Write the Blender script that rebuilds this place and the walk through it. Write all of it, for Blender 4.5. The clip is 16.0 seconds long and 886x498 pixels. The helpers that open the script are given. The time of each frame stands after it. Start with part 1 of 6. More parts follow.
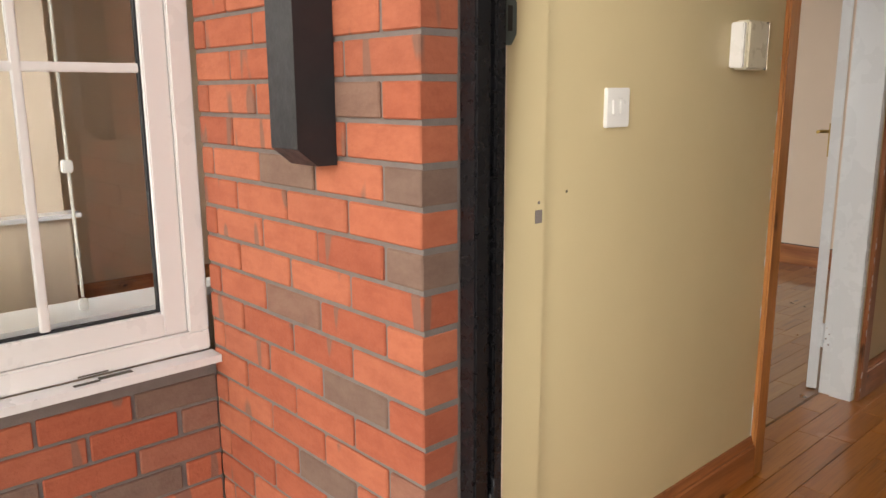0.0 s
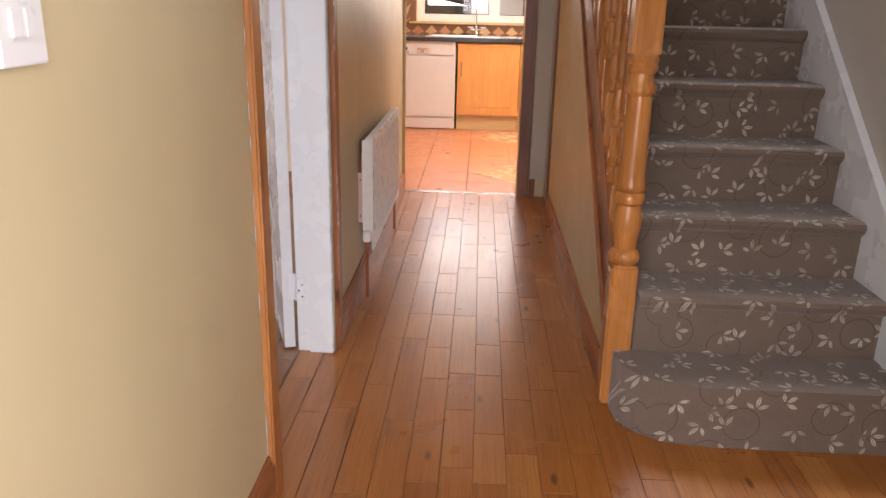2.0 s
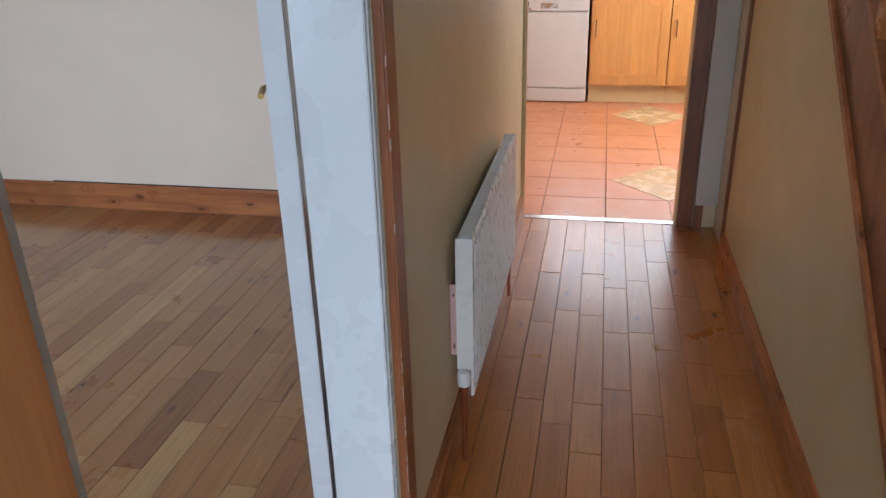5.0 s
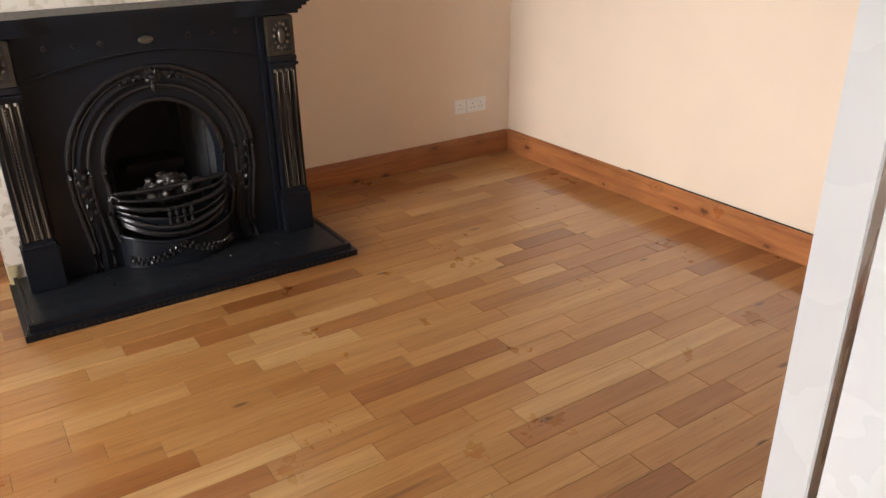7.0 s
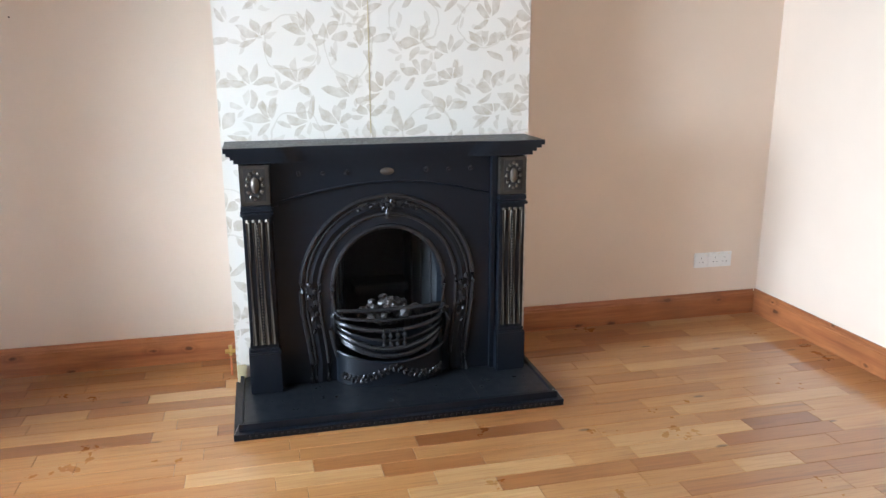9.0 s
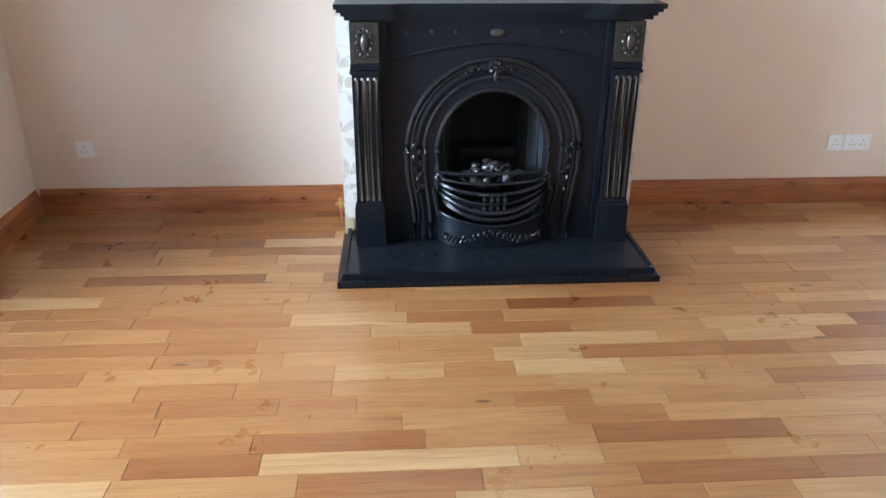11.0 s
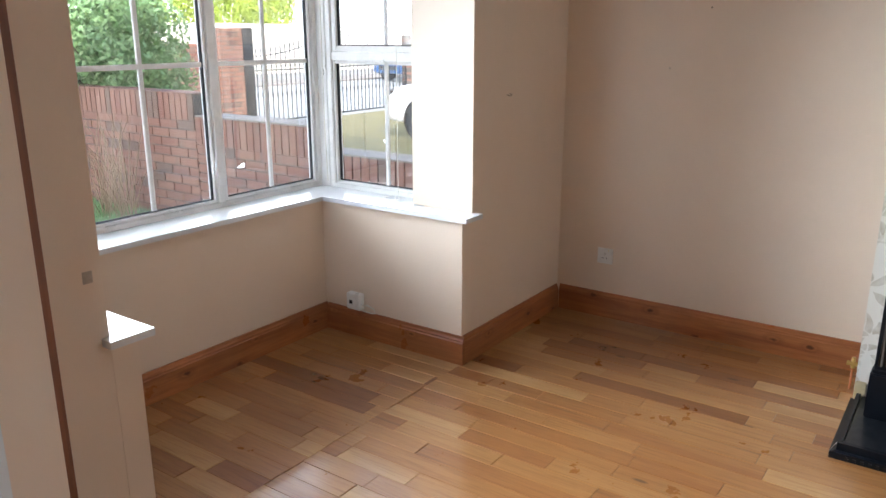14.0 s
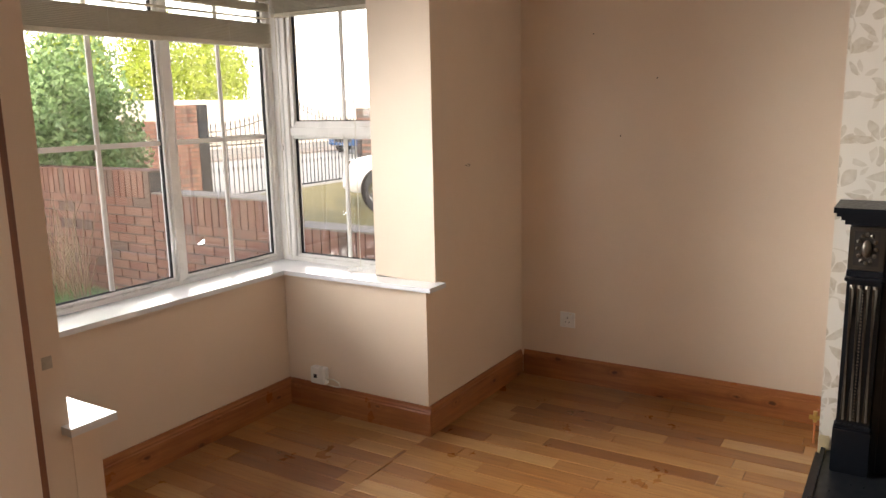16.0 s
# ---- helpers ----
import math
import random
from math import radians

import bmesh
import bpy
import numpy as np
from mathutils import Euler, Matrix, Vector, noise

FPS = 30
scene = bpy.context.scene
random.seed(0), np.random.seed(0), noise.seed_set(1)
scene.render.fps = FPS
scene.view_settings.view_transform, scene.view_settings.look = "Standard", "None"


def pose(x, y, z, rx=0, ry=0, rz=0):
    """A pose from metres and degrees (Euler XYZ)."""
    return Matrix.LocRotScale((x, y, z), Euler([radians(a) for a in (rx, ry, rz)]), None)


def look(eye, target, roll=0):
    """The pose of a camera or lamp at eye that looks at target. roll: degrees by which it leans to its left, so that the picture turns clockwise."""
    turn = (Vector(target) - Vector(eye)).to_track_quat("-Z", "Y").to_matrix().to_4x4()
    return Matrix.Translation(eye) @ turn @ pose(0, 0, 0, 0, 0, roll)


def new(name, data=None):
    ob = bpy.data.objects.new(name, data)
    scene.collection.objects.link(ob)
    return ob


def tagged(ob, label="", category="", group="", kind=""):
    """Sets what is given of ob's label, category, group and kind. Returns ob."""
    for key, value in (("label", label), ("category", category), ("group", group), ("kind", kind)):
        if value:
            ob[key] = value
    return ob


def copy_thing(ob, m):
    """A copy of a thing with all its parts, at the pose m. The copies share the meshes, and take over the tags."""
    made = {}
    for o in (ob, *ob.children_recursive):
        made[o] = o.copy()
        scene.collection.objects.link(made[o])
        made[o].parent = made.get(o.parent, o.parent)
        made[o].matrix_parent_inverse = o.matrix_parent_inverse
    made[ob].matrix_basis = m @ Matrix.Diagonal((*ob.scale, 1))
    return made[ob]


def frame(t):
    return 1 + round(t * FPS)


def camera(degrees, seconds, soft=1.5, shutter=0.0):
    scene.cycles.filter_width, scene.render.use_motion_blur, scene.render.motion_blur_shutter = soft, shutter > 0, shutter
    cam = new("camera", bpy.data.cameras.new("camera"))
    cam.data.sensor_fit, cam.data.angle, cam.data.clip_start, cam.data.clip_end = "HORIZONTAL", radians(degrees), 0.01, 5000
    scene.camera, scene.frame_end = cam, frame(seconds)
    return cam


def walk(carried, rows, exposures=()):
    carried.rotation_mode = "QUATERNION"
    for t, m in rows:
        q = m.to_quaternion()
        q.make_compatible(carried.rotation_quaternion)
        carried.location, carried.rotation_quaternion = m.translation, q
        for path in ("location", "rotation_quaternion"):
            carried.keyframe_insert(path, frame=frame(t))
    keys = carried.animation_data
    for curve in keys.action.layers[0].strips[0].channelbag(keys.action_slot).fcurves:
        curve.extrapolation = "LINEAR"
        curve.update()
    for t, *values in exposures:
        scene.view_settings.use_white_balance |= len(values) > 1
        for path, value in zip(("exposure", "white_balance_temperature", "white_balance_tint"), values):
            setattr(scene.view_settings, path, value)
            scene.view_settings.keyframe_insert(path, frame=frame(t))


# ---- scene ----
cam = camera(60.1, 16.0)
PATH = [
    (0, (1.043, -0.854, 1.247), (-0.403, 0.466, 0.844), -0.3),
    (0.5, (0.797, -0.699, 1.246), (-0.286, 0.918, 0.783), -0.5),
    (1, (0.618, -0.544, 1.24), (-0.022, 1.276, 0.712), -1.2),
    (1.5, (0.51, -0.402, 1.224), (0.247, 1.491, 0.636), -0.5),
    (2, (0.502, -0.2, 1.242), (0.42, 1.701, 0.625), 1.3),
    (2.5, (0.446, 0.033, 1.229), (0.439, 1.936, 0.615), 1.0),
    (3, (0.409, 0.241, 1.278), (0.47, 2.129, 0.623), 0.4),
    (3.2, (0.405, 0.326, 1.273), (0.463, 2.209, 0.601), 0.7),
    (5.3, (0.362, 1.289, 1.452), (-0.194, 3.031, 0.64), -0.9),
    (5.5, (0.368, 1.379, 1.442), (-0.326, 3.07, 0.63), -0.0),
    (6, (0.311, 1.527, 1.43), (-0.673, 3.063, 0.61), -0.1),
    (6.5, (0.218, 1.622, 1.456), (-1.039, 2.944, 0.636), -1.4),
    (7, (0.145, 1.765, 1.458), (-1.389, 2.752, 0.636), -1.0),
    (7.5, (0.138, 1.862, 1.472), (-1.566, 2.534, 0.669), 0.2),
    (8, (0.069, 1.878, 1.437), (-1.734, 2.449, 0.788), 0.1),
    (8.2, (0.061, 1.882, 1.428), (-1.772, 2.45, 0.862), -0.1),
    (10.3, (0.124, 2.079, 1.517), (-1.763, 2.327, 0.902), 0.4),
    (10.5, (0.124, 2.082, 1.51), (-1.745, 2.303, 0.833), 0.5),
    (11, (0.116, 2.058, 1.486), (-1.7, 2.168, 0.654), 0.3),
    (11.5, (0.064, 2.022, 1.437), (-1.706, 1.979, 0.507), -0.6),
    (12, (0.049, 2.045, 1.433), (-1.677, 1.736, 0.47), -0.2),
    (12.5, (0.095, 2.047, 1.423), (-1.596, 1.408, 0.566), 0.5),
    (13, (0.093, 2.072, 1.466), (-1.516, 1.174, 0.688), 0.0),
    (13.5, (0.11, 2.085, 1.47), (-1.466, 1.06, 0.786), 0.1),
    (14, (0.127, 2.07, 1.501), (-1.45, 0.965, 0.962), 0.0),
    (14.5, (0.137, 2.057, 1.516), (-1.452, 0.904, 1.132), -0.3),
    (15, (0.129, 2.065, 1.533), (-1.468, 0.897, 1.242), -0.5),
    (15.5, (0.136, 2.07, 1.528), (-1.475, 0.918, 1.249), -0.8),
    (16, (0.151, 2.058, 1.512), (-1.521, 1.023, 1.144), -1.2),
]
EXPOSURES = [
    (0.0, 0.80, 7900, 16), (1.0, 1.0, 7000, 20), (2.0, 1.25, 7100, 25), (2.5, 1.3, 7400, 25), (3.2, 1.1, 7000, 21), (5.3, 1.0, 5500, 9),
    (6.1, 1.3, 6100, 14), (6.5, 1.6, 7000, 16), (7.0, 1.85, 7500, 18), (8.2, 2.3, 5800, 8), (10.4, 2.55, 5500, 8), (11.5, 2.42, 5000, 5),
    (12.5, 2.4, 4800, 2), (13.2, 2.05, 5500, 6), (14.0, 1.8, 6000, 10), (15.0, 1.52, 6600, 11), (16.0, 1.5, 7500, 16),
]
walk(cam, [(t, look(eye, target, roll)) for t, eye, target, roll in PATH], EXPOSURES)

# ---- light ----
world = bpy.data.worlds.new("world")
scene.world = world
world.use_nodes = True
wn = world.node_tree
sky = wn.nodes.new("ShaderNodeTexSky")
sky.sky_type = "NISHITA"
sky.sun_disc = False
sky.sun_elevation = radians(32)
sky.sun_rotation = radians(40)
sky.air_density, sky.dust_density = 1.0, 2.5
wn.nodes["Background"].inputs[1].default_value = 0.15
wn.links.new(sky.outputs[0], wn.nodes["Background"].inputs[0])
sun = new("sun", bpy.data.lights.new("sun", "SUN"))
sun.data.energy, sun.data.angle, sun.data.color = 2.2, radians(0.6), (1.0, 0.94, 0.85)
sun.matrix_world = look((0, 0, 10), (-4.2, -5.0, 10 - 4.1))


def area_lamp(name, eye, target, w, h, power, colour=(0.80, 0.90, 1.0)):
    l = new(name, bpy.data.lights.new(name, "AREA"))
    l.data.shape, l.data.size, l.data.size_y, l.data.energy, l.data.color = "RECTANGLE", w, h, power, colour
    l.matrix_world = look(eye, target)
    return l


bay = area_lamp("bay_front_sky", (-1.72, -0.715, 1.42), (-1.95, 2.0, 0.95), 1.3, 1.1, 18)
bay.data.spread = radians(86)
side = area_lamp("bay_side_sky", (-0.93, -0.42, 1.40), (-3.0, -0.15, 1.1), 0.65, 1.15, 0.4)
side.data.spread = radians(52)
area_lamp("front_door_sky", (0.5, 0.25, 1.25), (0.5, 3, 0.9), 0.85, 1.8, 3.5)
kit = area_lamp("kitchen_window_sky", (0.75, 8.02, 1.60), (0.5, 5.2, 0.2), 1.7, 0.9, 5, (1.0, 0.95, 0.86))
kit.data.spread = radians(125)
# Unseen fill lamp before the closed side wall, added to brighten the kitchen.
area_lamp("kitchen_side_sky", (1.74, 6.5, 1.45), (-0.6, 6.4, 0.2), 1.3, 1.1, 50, (1.0, 0.95, 0.88))
# Fill lamp added up the stairwell; no window is built there.
area_lamp("landing_window_sky", (1.4, 5.6, 4.3), (1.4, 3.5, 2.0), 0.7, 0.8, 40)


# ---- materials ----
class Mat:
    """A node material under construction."""

    def __init__(self, name, rough=0.5, metal=0.0, ior=1.45):
        self.m = bpy.data.materials.new(name)
        self.m.use_nodes = True
        self.t = self.m.node_tree
        self.b = self.t.nodes["Principled BSDF"]
        self.b.inputs["Roughness"].default_value = rough
        self.b.inputs["Metallic"].default_value = metal
        self.b.inputs["IOR"].default_value = ior
        self.g = None

    def n(self, kind, **props):
        node = self.t.nodes.new("ShaderNode" + kind)
        if "operation" in props:
            node.operation = props["operation"]
        if "data_type" in props:
            node.data_type, node.blend_type = props["data_type"], props["blend_type"]
        if "voronoi_dimensions" in props:
            node.voronoi_dimensions = props["voronoi_dimensions"]
        return node

    def put(self, socket, value):
        if isinstance(value, bpy.types.NodeSocket):
            self.t.links.new(value, socket)
        elif isinstance(value, tuple) and len(value) == 3 and socket.type == "RGBA":
            socket.default_value = (*value, 1)
        else:
            socket.default_value = value
        return self

    def pos(self):
        self.g = self.g or self.n("NewGeometry")
        return self.g.outputs["Position"]

    def rnd(self):
        """A number for each piece, whether it is an object or an island."""
        self.pos()
        return self.math("FRACT", self.math("ADD", self.n("ObjectInfo").outputs["Random"], self.g.outputs["Random Per Island"]))

    def math(self, op, a, b=0.0, c=0.0):
        node = self.n("Math", operation=op)
        for i, v in enumerate((a, b, c)):
            self.put(node.inputs[i], v)
        return node.outputs[0]

    def scaled(self, vec, s, off=None):
        node = self.n("VectorMath", operation="MULTIPLY")
        self.put(node.inputs[0], vec)
        node.inputs[1].default_value = s
        out = node.outputs[0]
        if off is not None:
            add = self.n("VectorMath", operation="ADD")
            self.put(add.inputs[0], out)
            self.put(add.inputs[1], off)
            out = add.outputs[0]
        return out

    def noise(self, scale, detail=3.0, vec=None, rough=0.55, dist=0.0):
        node = self.n("TexNoise")
        self.put(node.inputs["Vector"], vec if vec is not None else self.pos())
        node.inputs["Scale"].default_value, node.inputs["Detail"].default_value = scale, detail
        node.inputs["Roughness"].default_value, node.inputs["Distortion"].default_value = rough, dist
        return node.outputs["Fac"]

    def ramp(self, fac, *stops):
        node = self.n("ValToRGB")
        self.put(node.inputs[0], fac)
        el = node.color_ramp.elements
        while len(el) < len(stops):
            el.new(0.5)
        for e, (p, c) in zip(el, stops):
            e.position, e.color = p, (*c, 1) if isinstance(c, tuple) else (c, c, c, 1)
        return node.outputs[0]

    def mix(self, fac, a, b, mode="MIX"):
        node = self.n("Mix", data_type="RGBA", blend_type=mode)
        self.put(node.inputs[0], fac)
        self.put(node.inputs[6], a)
        self.put(node.inputs[7], b)
        return node.outputs[2]

    def colour(self, v):
        self.put(self.b.inputs["Base Color"], v)
        return self

    def rough(self, v):
        self.put(self.b.inputs["Roughness"], v)
        return self

    def bump(self, h, strength=0.3, distance=0.002):
        node = self.n("Bump")
        node.inputs["Strength"].default_value, node.inputs["Distance"].default_value = strength, distance
        self.put(node.inputs["Height"], h)
        self.t.links.new(node.outputs[0], self.b.inputs["Normal"])
        return self


def paint(name, c, rough=0.6, vary=0.06, bump=0.15, fine=180.0, dirt=0.0):
    k = Mat(name, rough)
    lo = tuple(x * (1 - vary) for x in c)
    col = k.mix(k.ramp(k.noise(2.2, 4), (0.35, 0.0), (0.65, 1.0)), lo, c)
    if dirt:
        d = k.ramp(k.noise(9, 6, rough=0.7), (0.60, 0.0), (0.72, 1.0))
        col = k.mix(k.math("MULTIPLY", d, dirt), col, tuple(x * 0.45 for x in c))
    k.colour(col)
    k.rough(k.ramp(k.noise(7, 3), (0.3, rough - 0.07), (0.7, rough + 0.07)))
    k.bump(k.math("ADD", k.math("MULTIPLY", k.noise(fine, 2), 0.5), k.noise(14, 2)), bump, 0.003)
    return k.m


def pine(name, c1, c2, axis, rough=0.35, knots=True, scale=1.0):
    """Varnished softwood with its grain along one axis (0, 1, 2)."""
    k = Mat(name, rough)
    s = [22.0 * scale] * 3
    s[axis] = 1.3 * scale
    off = k.math("MULTIPLY", k.rnd(), 17.0)
    v = k.scaled(k.pos(), tuple(s), off)
    g = k.noise(1.0, 5, v, 0.6, 0.6)
    fine = k.noise(5.0, 3, v)
    col = k.ramp(g, (0.3, c2), (0.55, c1), (0.75, tuple(min(1, x * 1.15) for x in c1)))
    col = k.mix(k.ramp(fine, (0.35, 0.0), (0.75, 0.35)), col, tuple(x * 0.6 for x in c2))
    if knots:
        ax = axes(k)
        flat = k.n("CombineXYZ")
        if axis == 2:
            k.put(flat.inputs[0], k.math("MULTIPLY_ADD", ax[2], 2.2, off))
            k.put(flat.inputs[1], k.math("MULTIPLY_ADD", k.math("ADD", ax[0], ax[1]), 7.0, off))
        else:
            k.put(flat.inputs[0], k.math("MULTIPLY_ADD", ax[axis], 3.6, off))
            k.put(flat.inputs[1], k.math("MULTIPLY_ADD", ax[2], 7.0, 0.0))
        vo = k.n("TexVoronoi", voronoi_dimensions="2D")
        k.put(vo.inputs["Vector"], flat.outputs[0])
        vo.inputs["Scale"].default_value = 1.0
        pick = k.n("SeparateColor")
        k.put(pick.inputs[0], vo.outputs["Color"])
        shrink = k.math("ADD", vo.outputs["Distance"], k.math("MULTIPLY", pick.outputs[0], 0.07))
        col = k.mix(k.ramp(k.math("ADD", vo.outputs["Distance"], 0.0), (0.0, 0.0), (0.08, 0.0), (0.12, 0.35), (0.22, 0.0)), col, tuple(x * 0.6 for x in c2))
        col = k.mix(k.ramp(k.math("ADD", shrink, k.math("MULTIPLY", k.noise(40, 2), 0.10)), (0.11, 0.9), (0.17, 0.0)), col, (c2[0] * 0.26, c2[1] * 0.2, c2[2] * 0.16))
        col = k.mix(k.ramp(k.noise(1.7, 3), (0.48, 0.0), (0.66, 0.5)), col, tuple(x * 0.45 for x in c1))
    k.colour(col)
    k.rough(k.ramp(k.noise(6, 3), (0.3, rough - 0.08), (0.7, rough + 0.1)))
    k.bump(g, 0.12, 0.002)
    return k.m


def strip_floor(name, tones, gloss=0.10, coat=1.0):
    """Varnished hardwood strips of mixed tone, grain along y."""
    k = Mat(name, 0.28)
    r = k.rnd()
    tone = k.ramp(r, *tones)
    off = k.math("MULTIPLY", r, 131.0)
    g = k.noise(1.0, 5, k.scaled(k.pos(), (30.0, 1.3, 30.0), off), 0.6, 0.8)
    cloud = k.noise(1.0, 2, k.scaled(k.pos(), (12.0, 1.5, 12.0), off))
    fine = k.noise(1.0, 3, k.scaled(k.pos(), (190.0, 6.0, 190.0), off))
    col = k.mix(k.ramp(g, (0.34, 0.42), (0.60, 0.0)), tone, k.mix(1.0, tone, (0.70, 0.55, 0.44), "MULTIPLY"))
    col = k.mix(k.ramp(cloud, (0.42, 0.0), (0.70, 0.55)), col, k.mix(1.0, tone, (0.74, 0.60, 0.50), "MULTIPLY"))
    col = k.mix(k.ramp(fine, (0.50, 0.0), (0.68, 0.45)), col, k.mix(1.0, tone, (0.5, 0.38, 0.3), "MULTIPLY"))
    # smoky heartwood streaks on a few strips
    streak = k.ramp(k.noise(1.0, 3, k.scaled(k.pos(), (24.0, 1.1, 24.0), off)), (0.61, 0.0), (0.74, 0.75))
    col = k.mix(k.math("MULTIPLY", streak, k.ramp(r, (0.30, 1.0), (0.62, 0.25))), col, (0.11, 0.042, 0.018))
    # knots, each with a dark halo drawn out along the grain
    vo = k.n("TexVoronoi", voronoi_dimensions="2D")
    k.put(vo.inputs["Vector"], k.scaled(k.pos(), (7.0, 2.2, 0.0), off))
    vo.inputs["Scale"].default_value = 1.0
    pick = k.n("SeparateColor")
    k.put(pick.inputs[0], vo.outputs["Color"])
    some = k.math("LESS_THAN", pick.outputs[0], 0.13)
    d = k.math("ADD", vo.outputs["Distance"], k.math("MULTIPLY_ADD", g, 0.04, -0.02))
    col = k.mix(k.math("MULTIPLY", k.ramp(d, (0.035, 0.8), (0.075, 0.0)), some), col, (0.06, 0.022, 0.010))
    k.colour(col)
    k.rough(k.ramp(k.noise(3.5, 5, rough=0.65), (0.3, 0.26), (0.75, 0.36)))
    k.b.inputs["Coat Weight"].default_value = coat
    k.b.inputs["Coat IOR"].default_value = 1.42
    k.put(k.b.inputs["Coat Roughness"], k.ramp(k.noise(4.0, 4), (0.3, gloss * 0.7), (0.7, gloss * 1.5)))
    wave = k.n("Bump")
    wave.inputs["Strength"].default_value, wave.inputs["Distance"].default_value = 0.06, 0.004
    k.put(wave.inputs["Height"], k.math("ADD", k.noise(4.0, 1), k.math("MULTIPLY", r, 0.6)))
    k.t.links.new(wave.outputs[0], k.b.inputs["Coat Normal"])
    k.bump(k.math("ADD", g, k.math("MULTIPLY", k.noise(2.5, 2), 2.0)), 0.10, 0.002)
    return k.m


def sprigs(k, u, v, cell, length, width, keep=0.75, leaves=((0.0, 0.0, 1.0), (1.1, 0.16, 1.0), (-1.0, 0.13, 1.0)), swing=6.283, jitter=0.75, sharp=1.3, vein=0.10):
    """A mask of scattered sprays over the plane (u, v). leaves: the turn, the gap to the stem and the size of each leaf; swing: how far a spray may turn."""
    comb = k.n("CombineXYZ")
    k.put(comb.inputs[0], k.math("DIVIDE", u, cell))
    k.put(comb.inputs[1], k.math("DIVIDE", v, cell))
    vo = k.n("TexVoronoi", voronoi_dimensions="2D")
    k.put(vo.inputs["Vector"], comb.outputs[0])
    vo.inputs["Scale"].default_value = 1.0
    vo.inputs["Randomness"].default_value = jitter
    sub = k.n("VectorMath", operation="SUBTRACT")
    k.put(sub.inputs[0], comb.outputs[0])
    k.put(sub.inputs[1], vo.outputs["Position"])
    sep = k.n("SeparateXYZ")
    k.put(sep.inputs[0], sub.outputs[0])
    rnd = k.n("SeparateColor")
    k.put(rnd.inputs[0], vo.outputs["Color"])
    total = None
    for turn, shift, size in leaves:
        ang = k.math("ADD", k.math("MULTIPLY", rnd.outputs[0], swing), turn)
        c, s = k.math("COSINE", ang), k.math("SINE", ang)
        x = k.math("SUBTRACT", k.math("ADD", k.math("MULTIPLY", sep.outputs[0], c), k.math("MULTIPLY", sep.outputs[1], s)), shift + length * size / cell * 0.5)
        y = k.math("SUBTRACT", k.math("MULTIPLY", sep.outputs[1], c), k.math("MULTIPLY", sep.outputs[0], s))
        ex = k.math("POWER", k.math("ABSOLUTE", k.math("DIVIDE", x, length * size / cell * 0.5)), sharp)
        ey = k.math("ABSOLUTE", k.math("DIVIDE", y, width * size / cell * 0.5))
        leaf = k.math("MULTIPLY", k.math("LESS_THAN", k.math("ADD", ex, ey), 1.0), k.math("GREATER_THAN", ey, vein))
        total = leaf if total is None else k.math("MAXIMUM", total, leaf)
    return k.math("MULTIPLY", total, k.math("LESS_THAN", rnd.outputs[1], keep)), comb.outputs[0]


def vines(k, vec, scale, width):
    vo = k.n("TexVoronoi", voronoi_dimensions="2D")
    k.put(vo.inputs["Vector"], vec)
    vo.inputs["Scale"].default_value = scale
    d = vo.outputs["Distance"]
    return k.math("LESS_THAN", k.math("ABSOLUTE", k.math("SUBTRACT", d, 0.33)), width)


def axes(k):
    sep = k.n("SeparateXYZ")
    k.put(sep.inputs[0], k.pos())
    return sep.outputs


def carpet():
    k = Mat("patterned_carpet", 0.95)
    a = axes(k)
    leaf, vec = sprigs(k, a[0], k.math("ADD", a[1], a[2]), 0.088, 0.040, 0.0135, 0.9, ((0.0, 0.06, 1.0), (1.15, 0.05, 0.8), (-1.0, 0.05, 0.95)), 6.283, 0.75, 1.5)
    base = k.mix(k.noise(6, 4), (0.165, 0.120, 0.092), (0.225, 0.170, 0.132))
    base = k.mix(k.math("MULTIPLY", vines(k, vec, 0.55, 0.010), 0.55), base, (0.06, 0.045, 0.035))
    col = k.mix(k.math("MULTIPLY", leaf, k.ramp(k.noise(9, 2), (0.35, 0.35), (0.6, 0.95))), base, (0.62, 0.57, 0.50))
    col = k.mix(k.ramp(k.noise(420, 2), (0.35, 0.35), (0.6, 0.0)), col, (0.05, 0.038, 0.03))
    k.colour(col)
    k.b.inputs["Sheen Weight"].default_value = 0.25
    k.b.inputs["Specular IOR Level"].default_value = 0.15
    k.bump(k.noise(380, 3), 0.6, 0.004)
    return k.m


